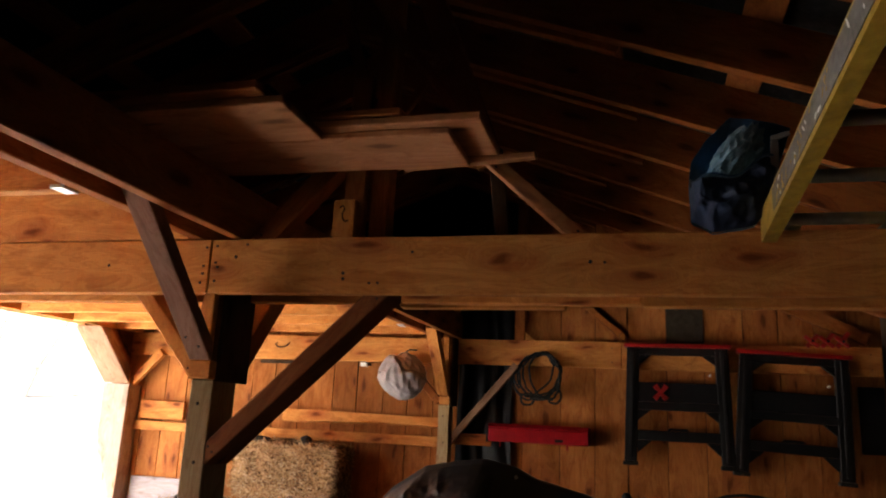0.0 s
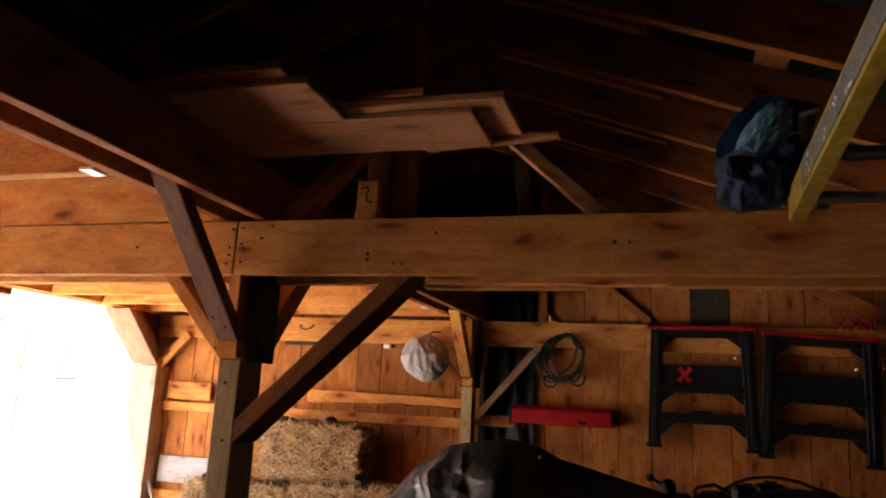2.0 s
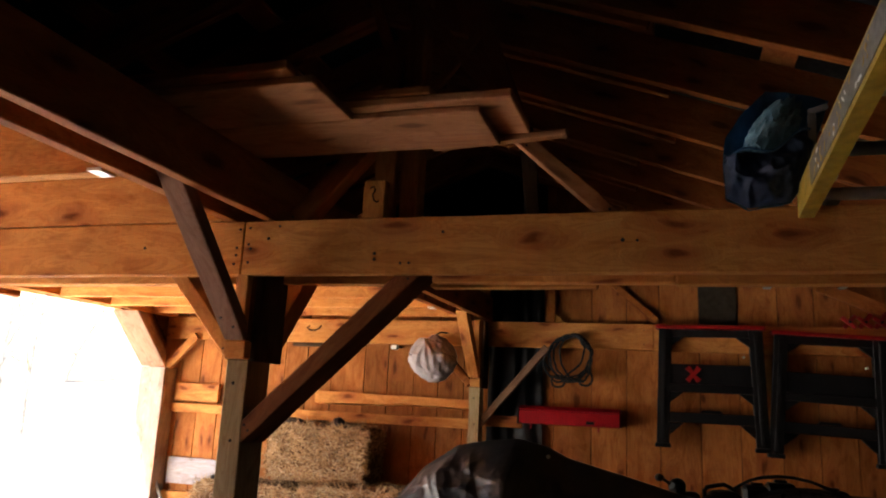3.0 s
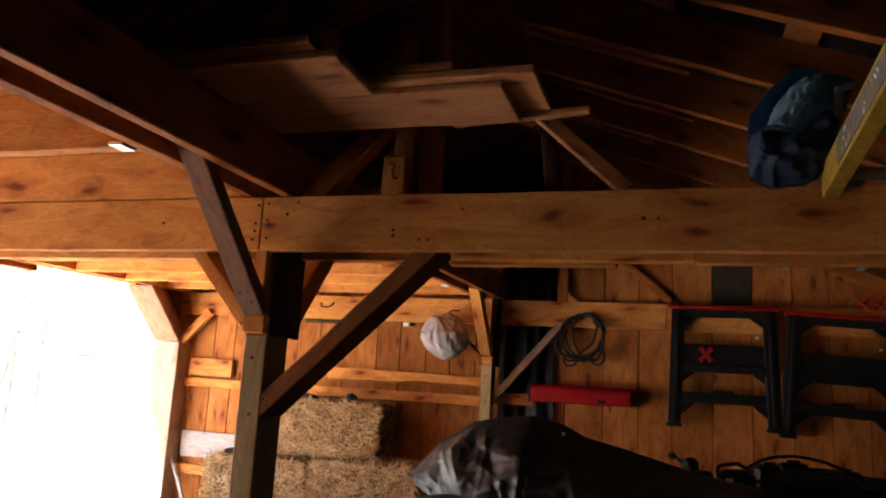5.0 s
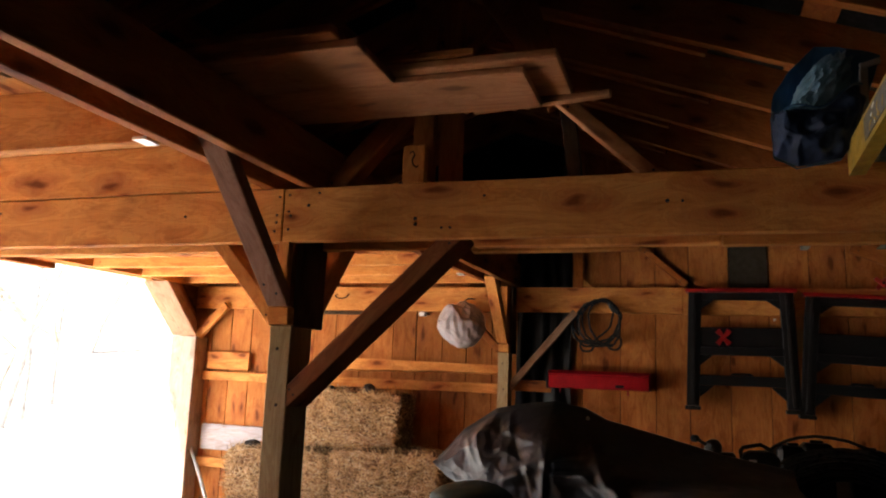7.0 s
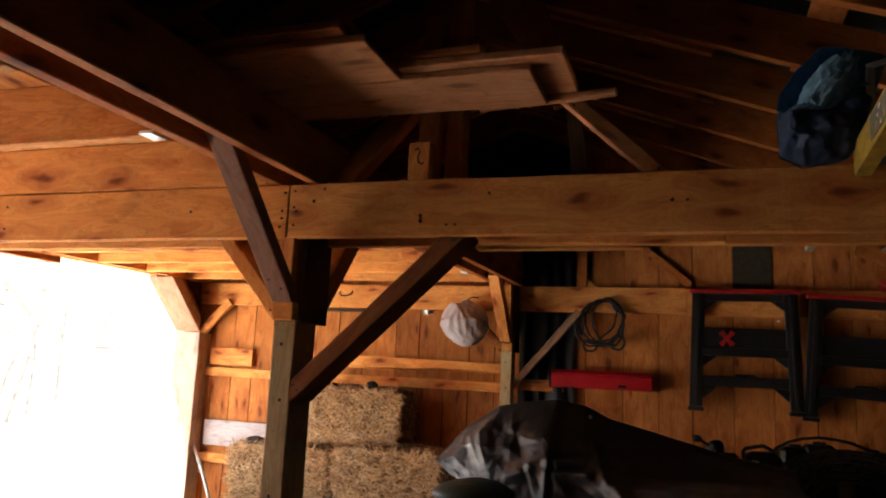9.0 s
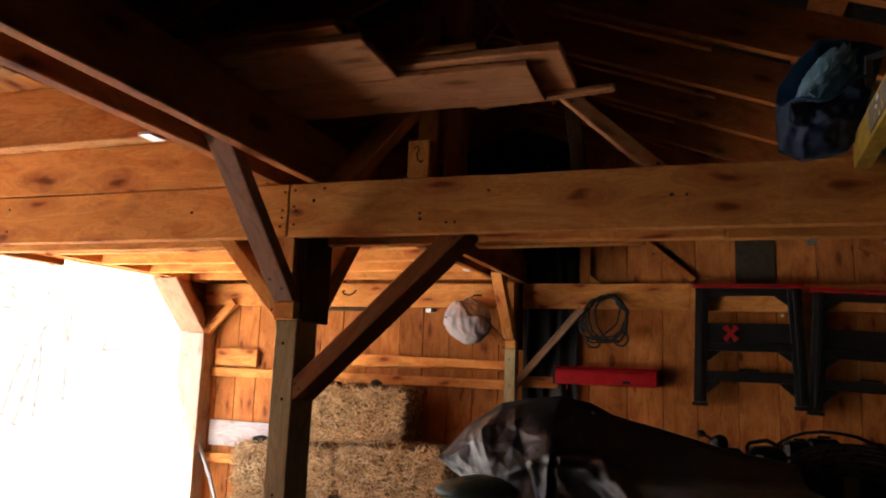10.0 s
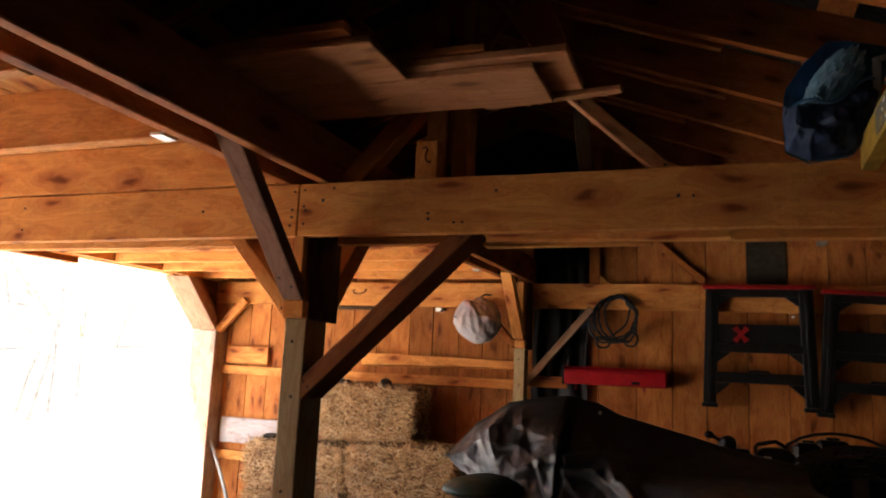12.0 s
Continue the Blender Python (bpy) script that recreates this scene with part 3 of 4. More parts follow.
loft = thing("loft_floor", (-1.6, 0, 2.33), "underside of pine loft boards", "floor", kind="structure")
for i in range(13):
    x0 = -3.1 + 0.2275 * i
    for y0, y1 in ((FRONT + 0.03, 0.02), (0.024, BACK - 0.03)):
        bar("plank", (x0 + 0.112, y0, 2.3345 + rise(y0)), (x0 + 0.112, y1, 2.3345 + rise(y1)), 0.222, 0.025, PINE, loft, rough=0)
for y in (-0.62, 2.65):
    br = thing("joist_hanger", (-0.17, y, 2.115 + rise(y)), "small pale galvanised joist hanger", "bracket", "joist hangers")
    z = 2.121 + rise(y)
    block("seat_plate", -0.195, -0.15, y - 0.012, y + 0.058, z, z + 0.004, GALV, br, bevel=0.001, rough=0)
    block("side_flange", -0.20, -0.15, y - 0.004, y - 0.001, z + 0.004, z + 0.012, GALV, br, bevel=0, rough=0)
sw = thing("junction_box", (-0.78, 3.58, 1.94), "small pale junction box on the board wall", "box")
block("box_body", -0.81, -0.755, 3.555, 3.598, 1.92, 1.955, GALV, sw, bevel=0.004, rough=0)
tube("cable", [(-0.755, 3.575, 1.938), (-0.735, 3.57, 1.937), (-0.72, 3.58, 1.933)], 0.006, RUBBER, sw)

# king stub, struts and prop above the main beam
stub = thing("king_stub", (0.47, 0.05, 2.12), "short pine stub on the beam with a pencilled mark", "post")
block("marked_block", 0.422, 0.505, 0.0, 0.038, 2.121, 2.258, PINE, stub, "pale block with a dark scrawl")
block("stub_board", 0.443, 0.52, 0.041, 0.08, 2.122, 2.75, PINE_DARK, stub)
block("stub_post", 0.535, 0.60, 0.06, 0.15, 2.122, 3.3, PINE_DARK, stub)
tube("scrawl", [(0.448, -0.002, 2.228), (0.46, -0.002, 2.236), (0.467, -0.002, 2.222), (0.458, -0.002, 2.206), (0.462, -0.002, 2.186), (0.474, -0.002, 2.176), (0.482, -0.002, 2.182)], 0.0025, INK, stub, sides=5)
brace((0.10, 0.09, 2.10), (0.44, 0.09, 2.47), 0.08, 0.075, PINE_DARK, "dark strut rising from the beam", (0, 0, 1))
brace((1.30, 0.067, 2.098), (0.968, 0.03, 2.402), 0.042, 0.052, PINE_PALE, "pale strut rising to the loft planks", (0, 0, 1))
truss = thing("truss_web", (0.75, 0.1, 2.12), "dark boards nailed together under the roof ridge", "truss")
bar("web_board", (0.64, 0.105, 3.28), (0.965, 0.105, 2.40), 0.03, 0.10, PINE_DARK, truss, up=(1, 0, 0.3))
bar("strip", (0.47, 0.07, 3.13), (0.875, 0.07, 2.545), 0.025, 0.035, PINE_DARK, truss, up=(1, 0, 0.6))
bar("strip", (0.80, 0.075, 2.825), (0.60, 0.075, 2.565), 0.025, 0.035, PINE_DARK, truss, up=(1, 0, -0.6))
bar("strip", (0.29, 0.105, 3.27), (0.53, 0.105, 2.55), 0.03, 0.045, PINE_DARK, truss, up=(1, 0, 0.4))
# the foot board's shade is put into its near-black colour
bar("foot_board", (0.975, 0.115, 2.46), (1.015, 0.115, 2.122), 0.03, 0.05, SHADE_BOARD, truss, up=(1, 0, 0.1))
mark = tube("wall_mark", [(-1.57, 3.517, 2.10), (-1.59, 3.517, 2.085), (-1.57, 3.517, 2.065), (-1.52, 3.517, 2.06), (-1.48, 3.517, 2.075), (-1.455, 3.517, 2.105)], 0.006, INK, sides=5)
tagged(mark, "dark scrawled carpenter's mark on the girt", "mark")

# planks stacked on the tie beam and loft
P = "planks laid across the tie beam"
tagged(block("loose_plank", -0.14, 0.938, -0.392, -0.107, 2.322, 2.345, PINE_PALE), "wide pale plank lying across the tie beam", "plank", P)
tagged(block("loose_plank", -0.14, 0.548, -0.665, -0.396, 2.322, 2.347, PINE_PALE), "wide pale plank lying across the tie beam", "plank", P)
tagged(block("loose_plank", -0.10, 1.038, -0.425, -0.13, 2.3485, 2.374, PINE_PALE), "long pale plank on top of the stack", "plank", P)
tagged(block("loose_plank", -0.10, 0.492, -0.71, -0.43, 2.3485, 2.374, PINE_DARK), "short dark plank on top of the stack", "plank", P)
tagged(block("loose_plank", -0.05, 0.80, -0.43, -0.20, 2.3755, 2.40, PINE_DARK), "short dark plank on top of the stack", "plank", P)
tagged(bar("batten", (0.70, -0.085, 2.338), (1.152, -0.10, 2.353), 0.035, 0.024, PINE_PALE), "thin pale batten under the plank ends", "batten")
tagged(block("stud", 0.503, 0.578, 3.545, 3.598, 2.165, 3.3, PINE_DARK), "pine stud above the girt", "stud")
bm = bmesh.new()
f = bm.faces.new([bm.verts.new(p) for p in ((0.578, 3.55, 2.164), (0.66, 3.55, 2.164), (0.578, 3.55, 2.235))])
ext = bmesh.ops.extrude_face_region(bm, geom=[f])
bmesh.ops.translate(bm, vec=(0, 0.04, 0), verts=[v for v in ext["geom"] if isinstance(v, bmesh.types.BMVert)])
tagged(part("wedge", bm, PINE), "pine wedge beside the stud", "wedge")
brace((1.02, 3.57, 2.48), (1.36, 3.57, 2.19), 0.04, 0.05, PINE_DARK, "slim diagonal brace in the gable", (0, 0, 1))
brace((2.50, 3.57, 2.47), (3.05, 3.57, 2.22), 0.04, 0.10, PINE_DARK, "broad diagonal brace in the gable", (0, 0, 1))
tagged(block("wall_patch", 1.665, 1.935, 3.585, 3.598, 2.17, 2.60, plain("dark_green_board", (0.032, 0.021, 0.010), 0.85)), "dark olive panel set among the boards", "panel")


# ---- hay ----
def bale(x0, x1, y0, y1, z0, z1, seed, label):
    """A packed straw bale: a lumpy core, loose stalks all over it, two strings."""
    rng = random.Random(seed)
    b = thing("straw_bale", ((x0 + x1) / 2, (y0 + y1) / 2, z0), label, "straw bale", "stacked straw bales")
    sx, sy, sz = x1 - x0, y1 - y0, z1 - z0
    c = Vector(((x0 + x1) / 2, (y0 + y1) / 2, (z0 + z1) / 2))
    bm = bmesh.new()
    bmesh.ops.create_cube(bm, size=1)
    bmesh.ops.subdivide_edges(bm, edges=bm.edges[:], cuts=11, use_grid_fill=True)

    def shape(p):
        # rounded box with lumps
        q = Vector(p) * 2
        k = 5.0
        r = (abs(q.x) ** k + abs(q.y) ** k + abs(q.z) ** k) ** (1 / k)
        m = max(abs(q.x), abs(q.y), abs(q.z))
        q = q * (0.35 + 0.65 * m / max(r, 1e-6)) if r > 0 else q
        w = Vector((q.x * sx / 2, q.y * sy / 2, q.z * sz / 2))
        lump = 0.024 * noise.noise(w * 7 + Vector((seed, 0, 0))) + 0.014 * noise.noise(w * 17 + Vector((0, seed, 0)))
        return w + w.normalized() * lump

    for v in bm.verts:
        v.co = shape(v.co)
    part("packed_core", bm, STRAW_CORE, b, m=Matrix.Translation(c), smooth=True)
    verts, faces = [], []
    for i in range(8000):
        ax = rng.choices((0, 1, 2), (sy * sz * 0.8, sx * sz * 1.5, sx * sy))[0]
        p = [rng.uniform(-0.5, 0.5) for _ in range(3)]
        p[ax] = rng.choice((-0.5, 0.5)) if ax != 1 else -0.5
        n = Vector((0, 0, 0))
        n[ax] = math.copysign(1, p[ax])
        s = shape(p)
        d = Vector((rng.gauss(0, 1), rng.gauss(0, 1), rng.gauss(0, 1)))
        d = d - n * d.dot(n) * rng.uniform(0.7, 1.0)
        if ax != 0:
            d.z *= 0.6
        d.normalize()
        d = (d + n * (rng.uniform(-0.06, 0.06) if rng.random() < 0.9 else rng.uniform(0.0, 0.45))).normalized()
        length = rng.uniform(0.02, 0.10)
        w = rng.uniform(0.0012, 0.0036)
        side = d.cross(n + Vector((0.01, 0.02, 0.03))).normalized() * w
        a = s + n * rng.uniform(-0.006, 0.007)
        e = a + d * length
        mid = (a + e) / 2 + n * rng.uniform(0.0, 0.006)
        k = len(verts)
        verts += [a - side, a + side, mid + side + n * w * 0.5, mid - side + n * w * 0.5, e]
        faces += [(k, k + 1, k + 2, k + 3), (k + 3, k + 2, k + 4)]
    me = bpy.data.meshes.new("loose_straw")
    me.from_pydata([tuple(v) for v in verts], [], faces)
    me.materials.append(STRAW)
    ob = new("loose_straw", me)
    place(ob, Matrix.Translation(c), b)
    ob["kind"] = "stuff"
    for f in (-0.25, 0.25):
        y = sy / 2 + 0.008
        z = sz / 2 + 0.008
        pts = []
        for k in range(24):
            a = 2 * math.pi * k / 24
            u = Vector((f, 0.5 * math.copysign(min(1, abs(1.3 * math.cos(a))), math.cos(a)), 0.5 * math.copysign(min(1, abs(1.3 * math.sin(a))), math.sin(a))))
            pts.append(c + shape(u) * 1.012)
        tube("string", pts, 0.0025, TAN, b, "baling string", 5, True)
    return b


L = "golden packed straw bale in a stack by the board wall"
bale(-2.30, -1.34, 3.08, 3.54, 0.0, 0.40, 1, L)
bale(-2.30, -1.34, 3.06, 3.52, 0.40, 0.80, 2, L)
bale(-1.27, -0.33, 2.92, 3.40, 0.0, 0.43, 3, L)
bale(-1.27, -0.33, 2.90, 3.40, 0.43, 0.855, 4, L)
bale(-1.68, -0.78, 3.10, 3.54, 0.845, 1.285, 5, "top golden straw bale on the stack")


def clump(name, centre, radii, mat, label, category, seed, folds, parent=None, top=None):
    """A soft bag: a ball drawn in and creased."""
    bm = bmesh.new()
    bmesh.ops.create_icosphere(bm, subdivisions=5, radius=1)
    for v in bm.verts:
        d = v.co.copy()
        r = 1 + 0.10 * noise.noise(d * 1.7 + Vector((seed, 0, 0)))
        r += folds * (0.5 - abs(noise.noise(Vector((d.x * 2.2, d.y * 2.2, d.z * 1.1)) * 1.6 + Vector((0, seed, 0)))) * 1.6) * 0.5
        r += folds * 0.4 * (0.4 - abs(noise.noise(d * 6 + Vector((0, 0, seed)))))
        v.co = d * r
        if top:
            v.co = top(v.co)
        v.co = Vector((v.co.x * radii[0], v.co.y * radii[1], v.co.z * radii[2]))
    ob = part(name, bm, mat, parent, "", Matrix.Translation(centre), True)
    return tagged(ob, label, category) if parent is None else tagged(ob, label)


for c, r, k in (((-1.50, 3.20, 1.298), (0.10, 0.05, 0.022), 3), ((-1.05, 3.14, 1.305), (0.045, 0.04, 0.035), 8), ((-2.08, 3.15, 0.815), (0.06, 0.05, 0.025), 5)):
    clump("chaff_clump", c, r, CHAFF, "dark clump of old chaff lying on the straw", "chaff", k, 0.5)

bag = thing("cloth_bag", (-0.33, 3.25, 1.66), "pale crumpled cloth bag hanging beside the post", "bag")


def slouch(p):
    k = max(0.0, p.z)
    # folded mouth: the cloth is tucked in behind a lip
    lip = p.z - 0.42 + 0.55 * p.x + 0.12 * math.sin(5 * p.x)
    if lip > 0 and p.y < 0.3:
        p = p * (1 - min(0.20, lip * 1.6) + 0.10 * min(1.0, lip))
    elif lip > -0.22 and p.y < 0.3:
        p = p * (1 + 0.05 * (1 + lip / 0.22))
    pleat = 0.035 * math.sin(9 * math.atan2(p.x + 0.25, 0.9 - p.z) * 2.2 + 2 * p.y) * max(0.0, -p.y)
    p = p * (1 + pleat)
    return Vector((p.x * (1 - 0.30 * k * k) + 0.10 * k, p.y * (1 - 0.3 * k), p.z * (1 - 0.10 * max(0, p.x)) - 0.12 * p.x * (p.z < 0)))


clump("sack", (-0.335, 3.24, 1.845), (0.185, 0.16, 0.185), WHITE_BAG, "", "", 7, 0.16, bag, slouch)
tube("cord", [(-0.32, 3.26, 2.02), (-0.315, 3.36, 2.05), (-0.31, 3.50, 2.06), (-0.31, 3.524, 2.06)], 0.006, RUBBER, bag)

# black sheet that hangs beside the wall post
bm = bmesh.new()
rows = []
for j in range(31):
    z = 1.12 + 2.05 * j / 30
    row = []
    for i in range(41):
        u = i / 40
        x = 0.03 + 0.465 * u + 0.02 * math.sin(z * 2 + 1) * (u - 0.5)
        y = 3.572 - 0.017 * math.sin(u * 17 + z * 3.0 * (u - 0.3) + 4 * noise.noise((u * 3, z * 1.7, 0))) - 0.004 * noise.noise((u * 9, z * 3, 1))
        row.append(bm.verts.new((x, y, z)))
    rows.append(row)
for a, b in zip(rows, rows[1:]):
    for i in range(40):
        bm.faces.new((a[i], a[i + 1], b[i + 1], b[i]))
bmesh.ops.solidify(bm, geom=bm.faces[:], thickness=0.002)
tagged(part("black_sheet", bm, BLACK_SHEET, smooth=True), "folded black plastic sheet hanging on the board wall", "sheet")

# black sheet added across the gable top, standing in for its deep shade
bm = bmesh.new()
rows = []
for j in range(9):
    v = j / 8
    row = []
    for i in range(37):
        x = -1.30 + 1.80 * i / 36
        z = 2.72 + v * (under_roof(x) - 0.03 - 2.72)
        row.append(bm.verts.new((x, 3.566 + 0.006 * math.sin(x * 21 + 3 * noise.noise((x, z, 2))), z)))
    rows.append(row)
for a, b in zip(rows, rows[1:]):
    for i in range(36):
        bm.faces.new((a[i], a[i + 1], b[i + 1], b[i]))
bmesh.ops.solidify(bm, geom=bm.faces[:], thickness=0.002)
tagged(part("black_felt", bm, BLACK_SHEET, smooth=True), "black sheet added across the gable top for its deep shade", "sheet")

# coiled cable on the girt
coil = thing("cable_coil", (0.70, 3.49, 2.06), "black cable coiled and hung on the wall", "cable")


def loop(cx, cz, rx, rz, lean, y, n=40, wob=0.0, seed=0):
    return [(cx + rx * math.cos(2 * math.pi * k / n) + lean * rz * math.sin(2 * math.pi * k / n) + wob * noise.noise((k * 0.3, seed, 0)), y + 0.008 * math.sin(6.28 * k / n + seed),
             cz + rz * math.sin(2 * math.pi * k / n) + wob * noise.noise((k * 0.3, seed, 5))) for k in range(n)]


for i, (cx, cz, rx, rz, lean) in enumerate(((0.705, 1.895, 0.165, 0.165, 0.10), (0.72, 1.89, 0.14, 0.17, -0.05), (0.69, 1.88, 0.175, 0.18, 0.22), (0.715, 1.87, 0.155, 0.17, 0.02), (0.665, 1.89, 0.145, 0.165, 0.34), (0.755, 1.885, 0.115, 0.178, -0.16))):
    tube("cable_turn", loop(cx, cz, rx, rz, lean, 3.487 - 0.010 * i, 40, 0.022, i), 0.0078, RUBBER, coil, sides=7, closed=True)
tube("cable_turn", loop(0.62, 1.70, 0.05, 0.045, 0, 3.47, 24, 0.01, 9), 0.0085, RUBBER, coil, sides=7, closed=True)
tube("cable_turn", loop(0.83, 1.73, 0.05, 0.055, 0, 3.47, 24, 0.01, 4), 0.0085, RUBBER, coil, sides=7, closed=True)
tube("cable_tie", [(0.60 + 0.022 * i, 3.455, 1.725 - 0.002 * i) for i in range(11)], 0.012, RUBBER, coil)
tube("cable_end", [(0.52, 3.46, 1.93), (0.51, 3.46, 1.86), (0.53, 3.455, 1.82), (0.56, 3.46, 1.78)], 0.008, RUBBER, coil)

# red metal box on the rail
rb = thing("toolbox", (0.70, 3.46, 1.375), "long red metal box fixed to the board wall", "box")
case = block("case", 0.325, 1.09, 3.44, 3.595, 1.372, 1.475, RED_PAINT, rb, bevel=0.006, rough=0)
bm = slab(0.77, 0.160, 0.032, 0.008)
for v in bm.verts:
    if v.co.z > 0:
        v.co.y *= 0.72
part("lid", bm, RED_PAINT, rb, "", pose(0.7075, 3.518, 1.4915))
block("end_cap", 0.311, 0.324, 3.436, 3.596, 1.368, 1.50, BLACK_PLASTIC, rb, bevel=0.002, rough=0)
for x in (0.42, 0.93):
    tube("peg", [(x, 3.46, 1.378), (x, 3.46, 1.335)], 0.006, RED_PAINT, rb)
block("latch", 0.84, 0.90, 3.432, 3.4395, 1.388, 1.41, BLACK_PLASTIC, case, bevel=0.002, rough=0)


# ---- folding sawhorses on the wall ----
def flat_poly(points, y0, y1, bevel=0.004):
    """A plate cut to an outline in x, z."""
    bm = bmesh.new()
    f = bm.faces.new([bm.verts.new((x, y0, z)) for x, z in points])
    e = bmesh.ops.extrude_face_region(bm, geom=[f])
    bmesh.ops.translate(bm, vec=(0, y1 - y0, 0), verts=[v for v in e["geom"] if isinstance(v, bmesh.types.BMVert)])
    if bevel:
        sharp = [e for e in bm.edges if e.calc_face_angle(0) > 0.5]
        bmesh.ops.bevel(bm, geom=sharp, offset=bevel, segments=1, affect='EDGES')
    return bm


def sawhorse(m, label, with_clamp):
    """Hung flat: origin in the middle of the top rail."""
    s = thing("sawhorse", (0, 0, 0), label, "sawhorse", "sawhorses hung on the wall")
    w, h = 0.38, 0.86
    part("top_rail", flat_poly([(-w, -0.028), (w, -0.028), (w, 0.0), (-w, 0.0)], -0.075, 0.05), RED_PLASTIC, s, "red plastic edge strip")
    for sgn in (-1, 1):
        leg = part("leg", flat_poly([(sgn * (w - 0.02), -0.029), (sgn * (w - 0.115), -0.029), (sgn * (w - 0.085), -h), (sgn * (w + 0.005), -h)], -0.06, 0.0), BLACK_PLASTIC, s)
        part("leg_rib", flat_poly([(sgn * (w - 0.05), -0.05), (sgn * (w - 0.08), -0.05), (sgn * (w - 0.055), -h + 0.02), (sgn * (w - 0.025), -h + 0.02)], -0.072, -0.0605, 0.003), BLACK_PLASTIC, leg)
        part("foot", flat_poly([(sgn * (w - 0.095), -h - 0.002), (sgn * (w + 0.015), -h - 0.002), (sgn * (w + 0.015), -h - 0.03), (sgn * (w - 0.095), -h - 0.03)], -0.066, 0.0), RUBBER, leg)
        part("gusset", flat_poly([(sgn * (w - 0.10), -0.085), (sgn * (w - 0.20), -0.085), (sgn * (w - 0.10), -0.16)], -0.05, -0.012), BLACK_PLASTIC, s)
        part("gusset", flat_poly([(sgn * (w - 0.088), -0.71), (sgn * (w - 0.19), -0.71), (sgn * (w - 0.09), -0.80)], -0.05, -0.012), BLACK_PLASTIC, s)
        part("gusset", flat_poly([(sgn * (w - 0.09), -0.49), (sgn * (w - 0.19), -0.49), (sgn * (w - 0.09), -0.57)], -0.048, -0.014), BLACK_PLASTIC, s)
    part("upper_bar", flat_poly([(-w + 0.115, -0.03), (w - 0.115, -0.03), (w - 0.113, -0.084), (-w + 0.113, -0.084)], -0.052, -0.01), BLACK_PLASTIC, s)
    part("tray", flat_poly([(-w + 0.10, -0.285), (w - 0.10, -0.285), (w - 0.095, -0.43), (-w + 0.095, -0.43)], -0.045, -0.005), BLACK_PLASTIC, s)
    part("tray_lip", flat_poly([(-w + 0.098, -0.432), (w - 0.098, -0.432), (w - 0.095, -0.489), (-w + 0.095, -0.489)], -0.064, -0.012), BLACK_PLASTIC, s)
    part("lower_bar", flat_poly([(-w + 0.092, -0.635), (w - 0.092, -0.635), (w - 0.09, -0.709), (-w + 0.09, -0.709)], -0.055, -0.01), BLACK_PLASTIC, s)
    part("bar_grip", flat_poly([(-0.06, -0.615), (0.06, -0.615), (0.08, -0.634), (-0.08, -0.634)], -0.05, -0.014, 0.003), BLACK_PLASTIC, s)
    if with_clamp:
        for a in (-1, 1):
            c = Vector((-0.12, 0, -0.36))
            d = Vector((0.042, 0, a * 0.050))
            n = Vector((-d.z, 0, d.x)).normalized() * 0.016
            part("clamp_arm", flat_poly([((c + q).x, (c + q).z) for q in (-d - n * 1.3, -d * 0.3 - n * 0.7, d - n * 1.3, d + n * 1.3, d * 0.3 + n * 0.7, -d + n * 1.3)], -0.062 - 0.006 * (a > 0), -0.0455, 0.002), RED_PLASTIC, s, "red plastic cross-shaped clamp")
    tube("bolt", [(0.23, -0.06, -0.225), (0.23, -0.02, -0.225)], 0.009, GALV, s)
    s.matrix_basis = m
    return s


sawhorse(pose(1.732, 3.512, 2.148, 0, 0.0, 0), "black plastic folding sawhorse with a red top, hung on the wall", True)
sawhorse(pose(2.532, 3.512, 2.105, 0, 2.6, 0), "black plastic folding sawhorse hung slightly askew on the wall", False)

# red clamps over the girt
for i, x in enumerate((2.66, 2.76, 2.86)):
    c = thing("spring_clamp", (x, 3.50, 2.17), "red spring clamp gripping the girt", "clamp", "red clamps on the girt")
    bar("jaw", (x - 0.03, 3.497, 2.15), (x + 0.05, 3.497, 2.24 + 0.01 * i), 0.022, 0.03, RED_PLASTIC, c)
    bar("jaw", (x + 0.045, 3.472, 2.15), (x - 0.045, 3.472, 2.225), 0.022, 0.028, RED_PLASTIC, c)
    tube("pivot", [(x + 0.005, 3.455, 2.19), (x + 0.005, 3.512, 2.19)], 0.010, BLACK_PLASTIC, c)

# dark picture-sized panel at the end of the wall
tagged(block("wall_board", 2.95, 3.12, 3.53, 3.552, 1.42, 1.88, BLACK_PLASTIC, bevel=0.006, rough=0), "dark board leaning at the end of the wall", "board")

# pale conduit by the open side
tube_ob = tube("conduit", [(-2.955, 3.5, 0.80), (-2.95, 3.5, 0.70), (-2.90, 3.5, 0.60), (-2.80, 3.49, 0.42), (-2.72, 3.47, 0.27), (-2.60, 3.44, 0.012)], 0.016, CONDUIT)
tagged(tube_ob, "bent grey conduit leaning beside the open side", "pipe")


# ---- covered machine ----
def facets(p, scale, seed):
    """Crumpled film: flat panes that meet in sharp creases."""
    q = p * scale + 0.35 * noise.noise_vector(p * scale * 0.7) + Vector((seed, 0, 0))
    d = noise.voronoi(q)[0]
    return min(0.8, d[1] - d[0])


def ridge_z(x):
    xs = (0.30, 0.36, 0.46, 0.60, 0.72, 0.84, 0.96, 1.05, 1.25, 1.49, 1.66, 2.05)
    zs = (1.085, 1.125, 1.235, 1.325, 1.352, 1.368, 1.345, 1.302, 1.255, 1.195, 1.165, 1.10)
    return float(np.interp(x, xs, zs))


